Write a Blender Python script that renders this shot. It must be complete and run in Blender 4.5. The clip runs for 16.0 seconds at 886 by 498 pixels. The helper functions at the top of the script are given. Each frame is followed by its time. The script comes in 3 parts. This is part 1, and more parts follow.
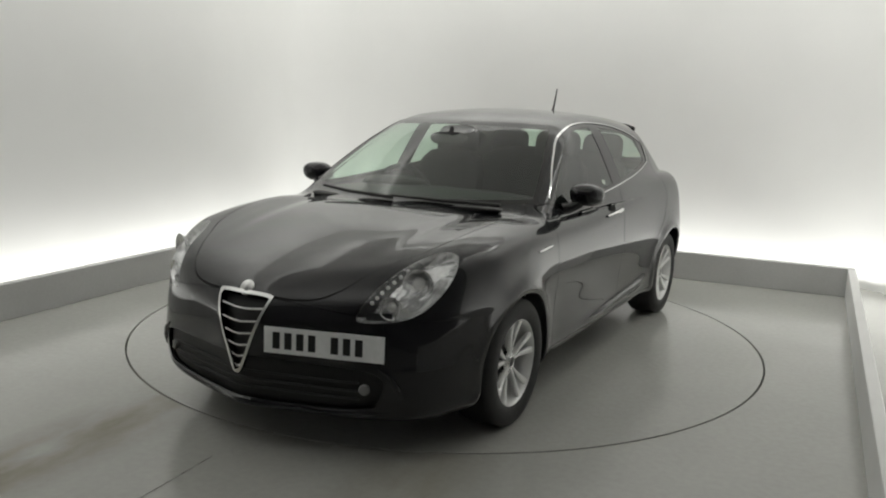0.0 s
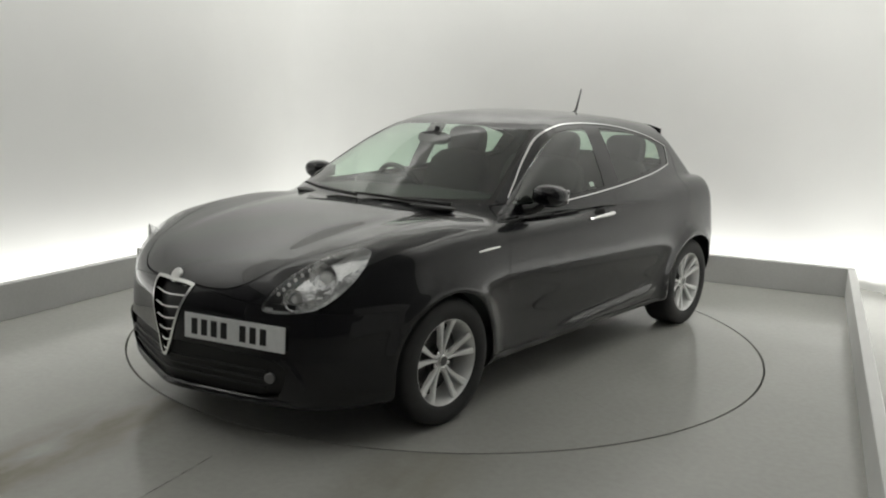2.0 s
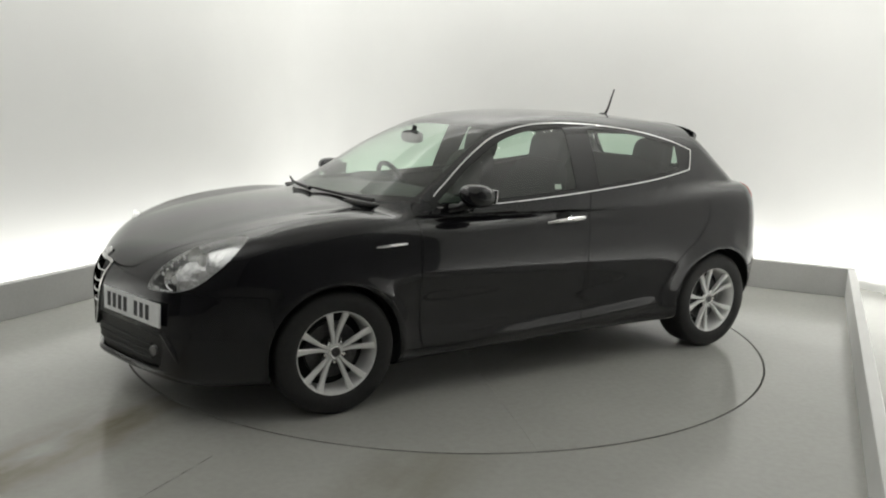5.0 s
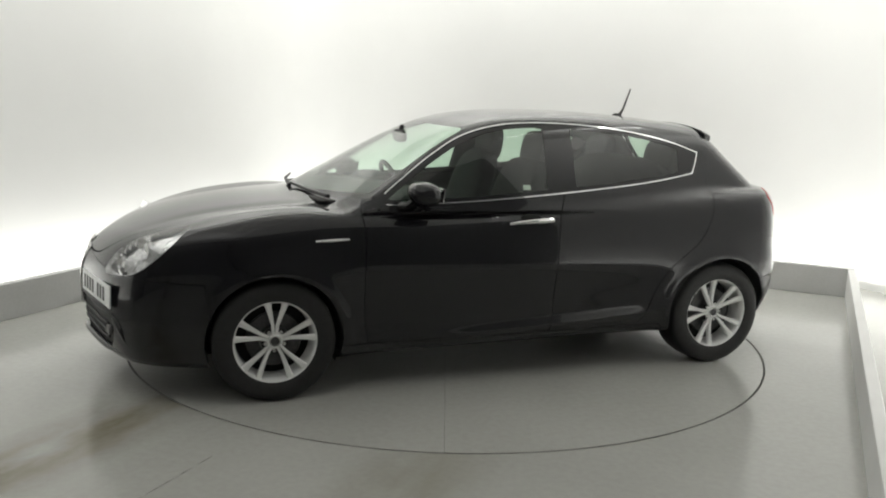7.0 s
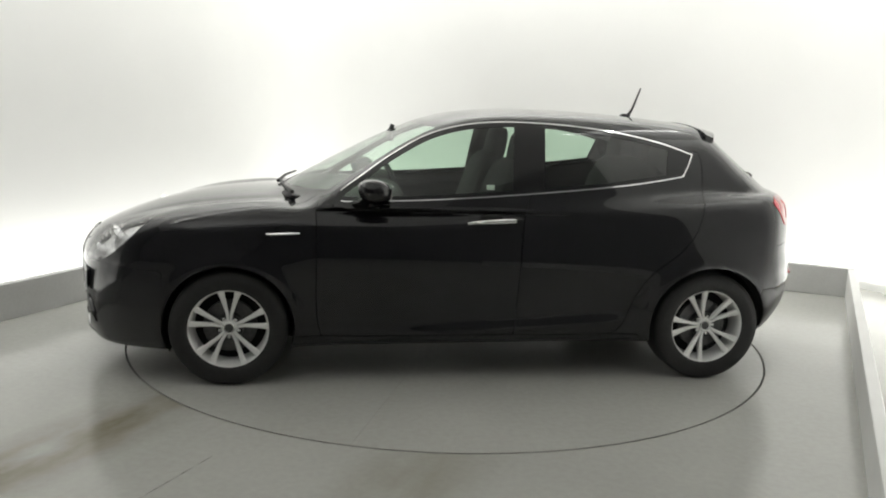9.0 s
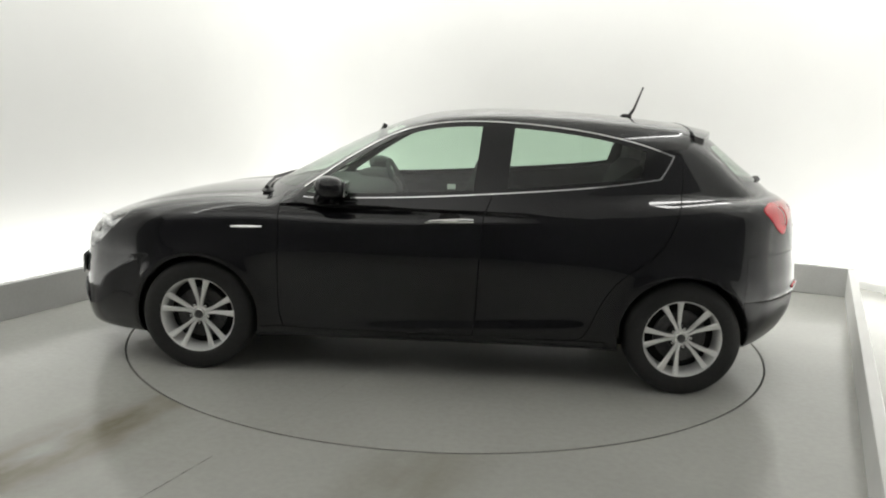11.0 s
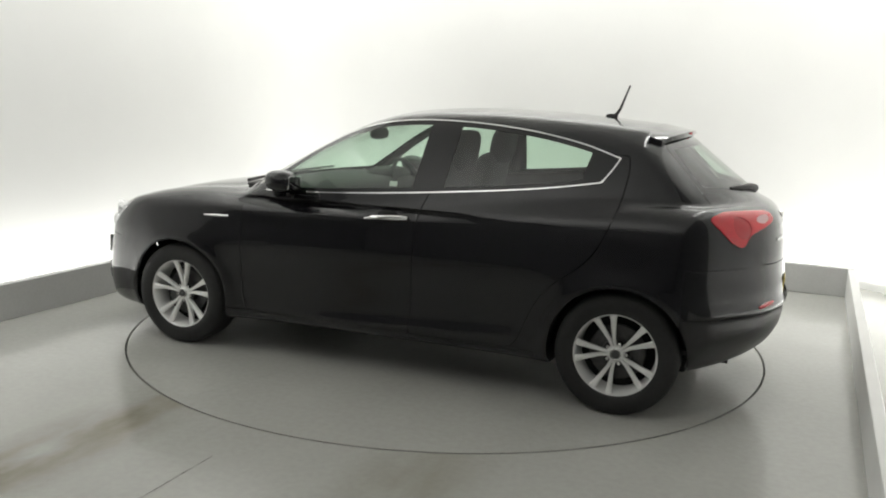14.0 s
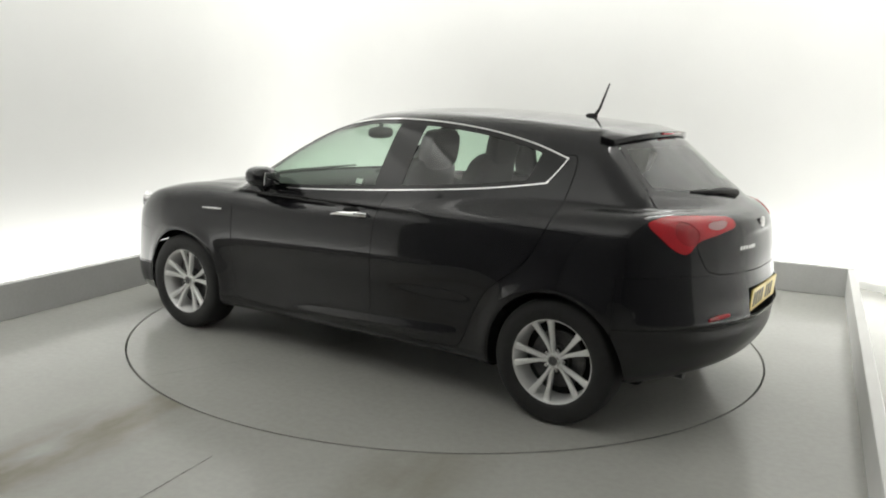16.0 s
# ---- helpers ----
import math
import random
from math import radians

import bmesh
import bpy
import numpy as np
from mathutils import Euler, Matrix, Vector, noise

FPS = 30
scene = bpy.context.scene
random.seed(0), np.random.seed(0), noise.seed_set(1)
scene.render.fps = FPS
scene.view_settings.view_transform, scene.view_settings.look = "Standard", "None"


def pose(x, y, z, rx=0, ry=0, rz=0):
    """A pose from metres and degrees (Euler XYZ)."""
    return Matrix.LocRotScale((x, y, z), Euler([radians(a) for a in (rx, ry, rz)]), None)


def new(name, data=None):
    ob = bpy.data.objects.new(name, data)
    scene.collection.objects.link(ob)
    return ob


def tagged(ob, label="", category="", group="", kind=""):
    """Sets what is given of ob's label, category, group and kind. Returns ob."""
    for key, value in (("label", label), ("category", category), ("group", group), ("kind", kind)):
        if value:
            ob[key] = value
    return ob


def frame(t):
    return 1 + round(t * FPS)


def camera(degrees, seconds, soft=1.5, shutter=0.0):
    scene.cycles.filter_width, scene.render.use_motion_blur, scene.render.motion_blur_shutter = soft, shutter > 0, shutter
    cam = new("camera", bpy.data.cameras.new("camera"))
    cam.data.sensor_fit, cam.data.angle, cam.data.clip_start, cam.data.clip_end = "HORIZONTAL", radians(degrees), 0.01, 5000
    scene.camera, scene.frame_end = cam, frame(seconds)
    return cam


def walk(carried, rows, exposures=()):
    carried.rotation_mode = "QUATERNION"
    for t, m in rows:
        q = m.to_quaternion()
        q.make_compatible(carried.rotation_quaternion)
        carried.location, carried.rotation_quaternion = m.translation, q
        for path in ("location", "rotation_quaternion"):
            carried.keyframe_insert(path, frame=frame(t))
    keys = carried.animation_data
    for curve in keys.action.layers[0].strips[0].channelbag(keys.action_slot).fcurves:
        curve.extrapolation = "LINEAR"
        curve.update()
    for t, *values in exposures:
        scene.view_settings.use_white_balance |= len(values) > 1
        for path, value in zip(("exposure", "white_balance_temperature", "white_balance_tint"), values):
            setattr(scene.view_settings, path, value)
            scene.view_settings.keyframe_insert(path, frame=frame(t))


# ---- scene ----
cam = camera(57.37, 16.0, soft=2.0)
EYE = (0.0, -5.356, 1.501)
CAM_POSE = Matrix.Translation(EYE) @ pose(0, 0, 0, 0, 0, 0.369) @ pose(0, 0, 0, 90 - 10.193) @ pose(0, 0, 0, 0, 0, 1.93)
walk(cam, [(0.0, CAM_POSE), (16.0, CAM_POSE)],
     exposures=[(0.0, -0.38), (2.0, -0.33), (4.2, -0.14), (6.3, 0.06), (7.0, 0.12), (9.0, 0.22), (12.0, 0.24), (16.0, 0.21)])

# ---------------------------------------------------------------- world and light
ROOM = -22.97           # turn of the room, degrees
KERB, KH = 2.57, 0.245  # kerb line from the turntable's axis, kerb height
WALL = 3.05             # wall line
TOP = 4.2               # ceiling height


def room(a, b, z, rz=0.0):
    """Pose at a across and b along the room."""
    return pose(0, 0, 0, 0, 0, ROOM) @ pose(a, b, z, 0, 0, rz)


world = bpy.data.worlds.new("studio")
scene.world = world
world.use_nodes = True
world.node_tree.nodes["Background"].inputs[0].default_value = (0.9, 0.95, 1.0, 1)
world.node_tree.nodes["Background"].inputs[1].default_value = 0.05


def area(name, m, sx, sy, watts, colour=(0.985, 0.985, 0.955)):
    lamp = bpy.data.lights.new(name, "AREA")
    lamp.shape, lamp.size, lamp.size_y, lamp.energy, lamp.color = "RECTANGLE", sx, sy, watts, colour
    ob = new(name, lamp)
    ob.matrix_world = m
    return ob


# strips hidden behind the kerbs, shining up the walls
for a, b, rz, length, watts in ((0, 2.84, 0, 5.6, 27), (-2.84, -0.8, 90, 6.8, 33), (2.84, 0.7, 90, 4.2, 20)):
    area("cove_lamp", room(a, b, 0.06, rz) @ pose(0, 0, 0, 180), length, 0.22, watts)
# unseen strips along the top, turned to wash the walls from above
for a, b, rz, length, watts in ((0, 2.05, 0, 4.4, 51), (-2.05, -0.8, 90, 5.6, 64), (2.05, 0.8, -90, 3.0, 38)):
    area("unseen_wash_lamp", room(a, b, TOP - 0.15, rz) @ pose(0, 0, 0, 60), length, 0.25, watts)

# unseen uplighter added behind the camera, washing the ceiling over the entrance as fill
area("unseen_wash_lamp", room(-0.3, -4.6, TOP - 1.8) @ pose(0, 0, 0, 180), 3.6, 0.3, 62)

# ---------------------------------------------------------------- materials


def material(name, colour, rough=0.5, metal=0.0, coat=0.0, coat_rough=0.03, grain=0.0, grain_size=60.0, bump=0.0, bump_size=80.0,
             vary=0.0, vary_size=2.0, spec=0.5, depth=0.004):
    m = bpy.data.materials.new(name)
    m.use_nodes = True
    nt = m.node_tree
    b = nt.nodes["Principled BSDF"]
    b.inputs["Base Color"].default_value = (*colour, 1)
    b.inputs["Roughness"].default_value = rough
    b.inputs["Metallic"].default_value = metal
    b.inputs["Coat Weight"].default_value = coat
    b.inputs["Coat Roughness"].default_value = coat_rough
    b.inputs["Specular IOR Level"].default_value = spec
    co = nt.nodes.new("ShaderNodeTexCoord")

    def noise_tex(size, detail=4):
        n = nt.nodes.new("ShaderNodeTexNoise")
        n.inputs["Scale"].default_value, n.inputs["Detail"].default_value = size, detail
        nt.links.new(co.outputs["Object"], n.inputs["Vector"])
        return n.outputs["Fac"]

    def mix(kind, fac, a, c):
        n = nt.nodes.new("ShaderNodeMix")
        n.data_type, n.blend_type = "RGBA", kind
        for sock, val in ((n.inputs[0], fac), (n.inputs[6], a), (n.inputs[7], c)):
            if isinstance(val, bpy.types.NodeSocket):
                nt.links.new(val, sock)
            else:
                sock.default_value = val
        return n.outputs[2]

    col = (*colour, 1)
    for amount, size in ((grain, grain_size), (vary, vary_size)):
        if amount:
            r = nt.nodes.new("ShaderNodeMapRange")
            r.interpolation_type = "SMOOTHSTEP"
            r.inputs[1].default_value, r.inputs[2].default_value = 0.2, 0.8
            r.inputs[3].default_value, r.inputs[4].default_value = 1 - amount, 1 + amount
            nt.links.new(noise_tex(size), r.inputs[0])
            col = mix("MULTIPLY", 1.0, col, r.outputs[0])
    if not isinstance(col, tuple):
        nt.links.new(col, b.inputs["Base Color"])
    if bump:
        n = nt.nodes.new("ShaderNodeBump")
        n.inputs["Strength"].default_value, n.inputs["Distance"].default_value = bump, depth
        nt.links.new(noise_tex(bump_size), n.inputs["Height"])
        nt.links.new(n.outputs[0], b.inputs["Normal"])
    return m


def glass(name, tint, gloss_rough=0.0):
    """Thin clear pane: sees through, mirrors by its Fresnel gloss."""
    m = bpy.data.materials.new(name)
    m.use_nodes = True
    nt = m.node_tree
    nt.nodes.remove(nt.nodes["Principled BSDF"])
    clear, gloss, both, face, power, scale = (nt.nodes.new("ShaderNode" + k) for k in ("BsdfTransparent", "BsdfGlossy", "MixShader", "LayerWeight", "Math", "Math"))
    clear.inputs[0].default_value = (*tint, 1)
    gloss.inputs["Roughness"].default_value = gloss_rough
    # gloss by Schlick's rule: a twentieth straight on, nearly all at a glancing angle
    face.inputs[0].default_value = 0.5
    power.operation, scale.operation = "POWER", "MULTIPLY_ADD"
    power.inputs[1].default_value, scale.inputs[1].default_value, scale.inputs[2].default_value = 4.3, 0.90, 0.08
    nt.links.new(face.outputs["Facing"], power.inputs[0])
    nt.links.new(power.outputs[0], scale.inputs[0])
    nt.links.new(scale.outputs[0], both.inputs[0])
    nt.links.new(clear.outputs[0], both.inputs[1])
    nt.links.new(gloss.outputs[0], both.inputs[2])
    nt.links.new(both.outputs[0], nt.nodes["Material Output"].inputs[0])
    return m


PAINT = material("black_paint", (0.006, 0.006, 0.008), 0.4, 0.0, 1.0, 0.035, grain=0.25, grain_size=900, spec=0.08)
GLOSS_BLACK = material("gloss_black_trim", (0.008, 0.008, 0.009), 0.12)
DARK = material("dark_plastic", (0.007, 0.007, 0.007), 0.5, grain=0.2, bump=0.15, bump_size=600)
VALANCE = material("satin_black", (0.010, 0.010, 0.011), 0.3, grain=0.1)
VOID = material("shut_line", (0.004, 0.004, 0.004), 0.8)
RUBBER = material("tyre_rubber", (0.016, 0.016, 0.016), 0.62, grain=0.2, grain_size=40, bump=0.2, bump_size=300)
ALLOY = material("alloy", (0.90, 0.90, 0.89), 0.20, 0.15, vary=0.08, vary_size=9)
STEEL = material("brake_steel", (0.10, 0.10, 0.10), 0.4, 0.8, grain=0.2, grain_size=50)
CHROME = material("chrome", (0.86, 0.86, 0.86), 0.07, 1.0)
SATIN = material("satin_chrome", (0.75, 0.75, 0.74), 0.22, 1.0)
CLOTH = material("seat_cloth", (0.022, 0.022, 0.023), 0.9, grain=0.3, grain_size=400, bump=0.3, bump_size=500)
TRIM = material("interior_trim", (0.028, 0.028, 0.029), 0.7, grain=0.15, grain_size=200)
SCREEN = glass("tinted_glass", (0.745, 0.87, 0.775))
LENS = glass("lamp_lens", (0.98, 0.985, 0.99))
LAMP_SILVER = material("lamp_reflector", (0.95, 0.95, 0.95), 0.14, 0.8, bump=1.0, bump_size=22, depth=0.02, vary=0.12, vary_size=16)
RED = material("red_lens", (0.60, 0.014, 0.026), 0.12, 0.0, 0.6)
RED_DARK = material("dark_red_lens", (0.46, 0.010, 0.020), 0.12, 0.0, 0.6)
CLEAR_LAMP = material("white_lamp", (0.88, 0.87, 0.86), 0.25)
CLEAR_PINK = material("pale_lamp", (0.6, 0.36, 0.36), 0.15)
FOG = material("fog_lens", (0.22, 0.22, 0.22), 0.15, 0.3)
AMBER = material("amber_lamp", (0.5, 0.25, 0.08), 0.25)
PLATE_W = material("white_plate", (0.86, 0.87, 0.87), 0.35, vary=0.05, vary_size=30)
PLATE_Y = material("yellow_plate", (0.72, 0.56, 0.13), 0.35, vary=0.05, vary_size=30)
INK = material("black_print", (0.01, 0.01, 0.01), 0.5)

# ---------------------------------------------------------------- mesh tools


def mesh_of(name, points, faces, mat, normals=None, smooth=True):
    me = bpy.data.meshes.new(name)
    me.from_pydata([tuple(q) for q in points], [], [tuple(f) for f in faces])
    if smooth:
        me.polygons.foreach_set("use_smooth", [True] * len(me.polygons))
    if normals is not None:
        me.normals_split_custom_set_from_vertices([tuple(q) for q in normals])
    me.materials.append(mat)
    me.update()
    return me


def part(name, bm, mat, parent=None, label="", smooth=False, angle=None):
    """Link a bmesh as one mesh object, under a thing or a part."""
    me = bpy.data.meshes.new(name)
    bmesh.ops.recalc_face_normals(bm, faces=bm.faces)
    if smooth:
        for f in bm.faces:
            f.smooth = True
        for e in bm.edges:
            if len(e.link_faces) == 2 and e.calc_face_angle(0) > radians(angle or 35):
                e.smooth = False
    bm.to_mesh(me)
    bm.free()
    me.materials.append(mat)
    ob = new(name, me)
    ob.parent = parent
    if label:
        ob["label"] = label
    return ob


def box(x0, x1, y0, y1, z0, z1, bevel=0.0, seg=2):
    bm = bmesh.new()
    bmesh.ops.create_cube(bm, size=1)
    for v in bm.verts:
        v.co = Vector((x0 + (v.co.x + 0.5) * (x1 - x0), y0 + (v.co.y + 0.5) * (y1 - y0), z0 + (v.co.z + 0.5) * (z1 - z0)))
    if bevel:
        bmesh.ops.bevel(bm, geom=bm.edges[:], offset=bevel, segments=seg, affect="EDGES", profile=0.5)
    return bm


def lathe(profile, n=48, axis="y"):
    """Turn a profile of (radius, along) round an axis."""
    bm = bmesh.new()
    rings = []
    for r, a in profile:
        ring = []
        for i in range(n):
            c, s = r * math.cos(2 * math.pi * i / n), r * math.sin(2 * math.pi * i / n)
            ring.append(bm.verts.new({"y": (c, a, s), "z": (c, s, a), "x": (a, c, s)}[axis]))
        rings.append(ring)
    for a, b in zip(rings, rings[1:]):
        for i in range(n):
            bm.faces.new((a[i], a[(i + 1) % n], b[(i + 1) % n], b[i]))
    bmesh.ops.remove_doubles(bm, verts=bm.verts[:], dist=1e-5)
    return bm


def tube(points, radius, n=8, closed=False):
    """A round rod along points; radius may be one number or one for each point."""
    bm = bmesh.new()
    pts = [Vector(q) for q in points]
    rad = radius if hasattr(radius, "__len__") else [radius] * len(pts)
    rings = []
    for i, q in enumerate(pts):
        a = pts[i - 1] if i or closed else q
        b = pts[(i + 1) % len(pts)] if i < len(pts) - 1 or closed else q
        turn = (b - a).to_track_quat("Z", "Y")
        rings.append([bm.verts.new(q + turn @ Vector((rad[i] * math.cos(2 * math.pi * k / n), rad[i] * math.sin(2 * math.pi * k / n), 0)))
                      for k in range(n)])
    for a, b in zip(rings, rings[1:] + ([rings[0]] if closed else [])):
        for k in range(n):
            bm.faces.new((a[k], a[(k + 1) % n], b[(k + 1) % n], b[k]))
    if not closed:
        bm.faces.new(rings[0])
        bm.faces.new(rings[-1])
    return bm


def blob(cx, cy, cz, sx, sy, sz, power=2.6, n=20, lean=0.0):
    """A rounded cushion: a superellipsoid, leaning back along x."""
    bm = bmesh.new()
    bmesh.ops.create_uvsphere(bm, u_segments=n, v_segments=n // 2 + 2, radius=1)
    for v in bm.verts:
        q = np.array(v.co)
        q = q / (np.abs(q) ** power).sum() ** (1 / power)
        v.co = Vector((cx + q[0] * sx + lean * q[2] * sz, cy + q[1] * sy, cz + q[2] * sz))
    return bm


# ---------------------------------------------------------------- the studio


def floor_paint(name, tracks):
    """Grey floor paint, clouded and scuffed; tracks: brown dirt where tyres roll in along the room."""
    m = material(name, (0.435, 0.435, 0.407), 0.3, vary=0.06, vary_size=0.9, grain=0.04, grain_size=30, bump=0.02, bump_size=7)
    nt = m.node_tree
    b = nt.nodes["Principled BSDF"]
    co = nt.nodes.new("ShaderNodeTexCoord")

    def node(kind, *ins, **settings):
        n = nt.nodes.new("ShaderNode" + kind)
        for k, v in settings.items():
            if k == "operation":
                n.operation = v
        for i, v in enumerate(ins):
            if v is None:
                continue
            if isinstance(v, bpy.types.NodeSocket):
                nt.links.new(v, n.inputs[i])
            else:
                n.inputs[i].default_value = v
        return n

    # gloss worn in patches
    cloud = node("TexNoise", co.outputs["Object"])
    cloud.inputs["Scale"].default_value, cloud.inputs["Detail"].default_value = 0.9, 1.0
    gloss = node("MapRange", cloud.outputs["Fac"], 0.2, 0.8, 0.13, 0.23)
    nt.links.new(gloss.outputs[0], b.inputs["Roughness"])
    if not tracks:
        return m
    sep = node("SeparateXYZ", co.outputs["Object"])
    stretch = node("Mapping", co.outputs["Object"], None, None, (2.6, 1.1, 1.0))
    streak = node("TexNoise", stretch.outputs[0])
    streak.inputs["Scale"].default_value, streak.inputs["Detail"].default_value = 1.6, 6
    total = None
    for middle, width, amount in ((-0.68, 0.30, 1.0), (0.80, 0.34, 0.5)):
        off = node("Math", sep.outputs[0], middle, operation="SUBTRACT")
        far = node("Math", off.outputs[0], operation="ABSOLUTE")
        band = node("MapRange", far.outputs[0], width, 0.02, 0.0, amount)
        total = band.outputs[0] if total is None else node("Math", total, band.outputs[0], operation="ADD").outputs[0]
    ahead = node("MapRange", sep.outputs[1], -1.3, -2.3, 0.0, 1.0)
    dirt = node("MapRange", streak.outputs["Fac"], 0.32, 0.60, 0.0, 1.0)
    f1 = node("Math", total, ahead.outputs[0], operation="MULTIPLY")
    f2 = node("Math", f1.outputs[0], dirt.outputs[0], operation="MULTIPLY")
    mix = nt.nodes.new("ShaderNodeMix")
    mix.data_type = "RGBA"
    old = b.inputs["Base Color"].links[0].from_socket
    nt.links.new(f2.outputs[0], mix.inputs[0])
    nt.links.new(old, mix.inputs[6])
    mix.inputs[7].default_value = (0.19, 0.16, 0.105, 1)
    nt.links.new(mix.outputs[2], b.inputs["Base Color"])
    return m


FLOOR = floor_paint("painted_floor", True)
DISC = floor_paint("painted_disc", False)
WALLS = material("white_wall", (0.80, 0.80, 0.785), 0.65, vary=0.015, vary_size=1.5, bump=0.03, bump_size=60)
KERB_WHITER = material("whiter_kerb", (0.78, 0.78, 0.765), 0.5, vary=0.03)
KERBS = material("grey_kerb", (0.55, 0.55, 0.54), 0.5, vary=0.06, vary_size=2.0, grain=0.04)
CEIL = material("white_ceiling", (0.78, 0.78, 0.765), 0.8, vary=0.03)
DIM = material("unseen_dark_wall", (0.22, 0.22, 0.22), 0.9, vary=0.05)
JOINT = material("floor_joint", (0.29, 0.29, 0.27), 0.7, grain=0.5, grain_size=18)
SEAM = material("dark_seam", (0.03, 0.03, 0.028), 0.8)
R_DISC, FRONT, OPEN = 2.034, -7.6, -1.4   # OPEN, OPEN_L: where the white walls end
OPEN_L = -4.3
TURN = Matrix.Rotation(radians(ROOM), 4, "Z")


def structure(name, bm, mat, label, category, smooth=False):
    ob = part(name, bm, mat, None, label, smooth)
    ob.matrix_world = TURN
    return tagged(ob, label, category, kind="structure")


# floor with the round pit for the disc
bm = bmesh.new()
inner = [bm.verts.new((math.cos(2 * math.pi * i / 160) * (R_DISC + 0.008), math.sin(2 * math.pi * i / 160) * (R_DISC + 0.008), 0)) for i in range(160)]
mid = []
for v in inner:
    k = 2.4 / max(abs(v.co.x), abs(v.co.y))
    mid.append(bm.verts.new((v.co.x * k, v.co.y * k, 0)))
low = [bm.verts.new((v.co.x, v.co.y, -0.05)) for v in inner]
for i in range(160):
    j = (i + 1) % 160
    bm.faces.new((inner[i], inner[j], mid[j], mid[i]))
    bm.faces.new((low[i], low[j], inner[j], inner[i]))
for x0, x1, y0, y1 in ((-3.3, 3.3, 2.4, 3.3), (-3.3, 3.3, FRONT - 0.2, -2.4), (-3.3, -2.4, -2.4, 2.4), (2.4, 3.3, -2.4, 2.4)):
    bm.faces.new([bm.verts.new(q) for q in ((x0, y0, 0), (x1, y0, 0), (x1, y1, 0), (x0, y1, 0))])
structure("floor", bm, FLOOR, "scuffed grey painted concrete studio floor", "floor")
structure("pit", lathe([(0.001, -0.06), (R_DISC + 0.05, -0.06), (R_DISC + 0.05, -0.05)], 64, "z"), SEAM, "dark gap round the turntable", "floor")

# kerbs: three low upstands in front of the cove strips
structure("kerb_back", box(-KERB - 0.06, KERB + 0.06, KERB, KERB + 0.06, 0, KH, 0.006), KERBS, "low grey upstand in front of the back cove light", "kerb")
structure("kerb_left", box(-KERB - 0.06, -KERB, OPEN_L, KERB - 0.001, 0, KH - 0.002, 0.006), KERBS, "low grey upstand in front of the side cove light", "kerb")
# the right upstand is coloured whiter than the other two
bm = box(KERB, KERB + 0.06, -3.0, KERB - 0.001, 0, KH - 0.002, 0.006)
for v in bm.verts:
    v.co.x -= 0.021 * (KERB - v.co.y)
structure("kerb_right", bm, KERB_WHITER, "low upstand, whiter than the others, in front of the side cove light", "kerb")

# one seamless wall with rounded corners round three sides
bm = bmesh.new()
line = [(-WALL, OPEN_L)]
for cx, cy, a0 in ((-WALL + 0.5, WALL - 0.5, 180), (WALL - 0.5, WALL - 0.5, 90)):
    line += [(cx + 0.5 * math.cos(radians(a0 - i * 7.5)), cy + 0.5 * math.sin(radians(a0 - i * 7.5))) for i in range(13)]
line.append((WALL, OPEN))
cols = []
for i, (x, y) in enumerate(line):
    a, b = Vector(line[max(i - 1, 0)]), Vector(line[min(i + 1, len(line) - 1)])
    out = (b - a).normalized()
    ox, oy = -out.y * 0.12, out.x * 0.12
    cols.append([bm.verts.new(q) for q in ((x, y, 0), (x, y, TOP), (x + ox, y + oy, TOP), (x + ox, y + oy, 0))])
for a, b in zip(cols, cols[1:]):
    for k in range(4):
        bm.faces.new((a[k], b[k], b[(k + 1) % 4], a[(k + 1) % 4]))
bm.faces.new(cols[0])
bm.faces.new(cols[-1])
structure("wall_studio", bm, WALLS, "seamless white studio wall washed by hidden cove light", "wall", True)
# unseen walls added round the camera, dark so the car's paint mirrors a dim room
structure("wall_front", box(-WALL - 0.12, WALL + 0.12, FRONT - 0.12, FRONT, 0, TOP), DIM, "unseen dark wall closing the studio", "wall")
structure("wall_left", box(-WALL - 0.12, -WALL, FRONT, OPEN_L - 0.002, 0, TOP), DIM, "unseen dark side wall", "wall")
structure("wall_right", box(WALL, WALL + 0.12, FRONT, OPEN - 0.002, 0, TOP), DIM, "unseen dark side wall", "wall")
structure("ceiling", box(-WALL - 0.15, WALL + 0.15, FRONT - 0.12, WALL + 0.15, TOP, TOP + 0.1), CEIL, "plain white studio ceiling", "ceiling")

# joint in the floor, where two pours of concrete meet
structure("floor_joint", box(-0.0515, -0.0485, -3.3, -R_DISC - 0.32, 0.0005, 0.002), JOINT, "thin dark joint in the floor", "floor")

# the turntable: two half plates, flush with the floor, with a joint across
turntable = tagged(new("turntable"), "flush round grey turntable in the studio floor", "turntable")
for k in (0, 1):
    bm = bmesh.new()
    ring = [(R_DISC - 0.004) * Vector((math.cos(math.pi * i / 90), math.sin(math.pi * i / 90), 0)) + Vector((0, 0.0005, 0)) for i in range(91)]
    top = [bm.verts.new(q) for q in ring]
    low = [bm.verts.new(q - Vector((0, 0, 0.045))) for q in ring]
    bm.faces.new(top)
    bm.faces.new(low[::-1])
    for i in range(91):
        bm.faces.new((top[i], low[i], low[(i + 1) % 91], top[(i + 1) % 91]))
    bmesh.ops.rotate(bm, verts=bm.verts[:], cent=(0, 0, 0), matrix=Matrix.Rotation(radians(70 + 180 * k), 3, "Z"))
    part("plate", bm, DISC, turntable)
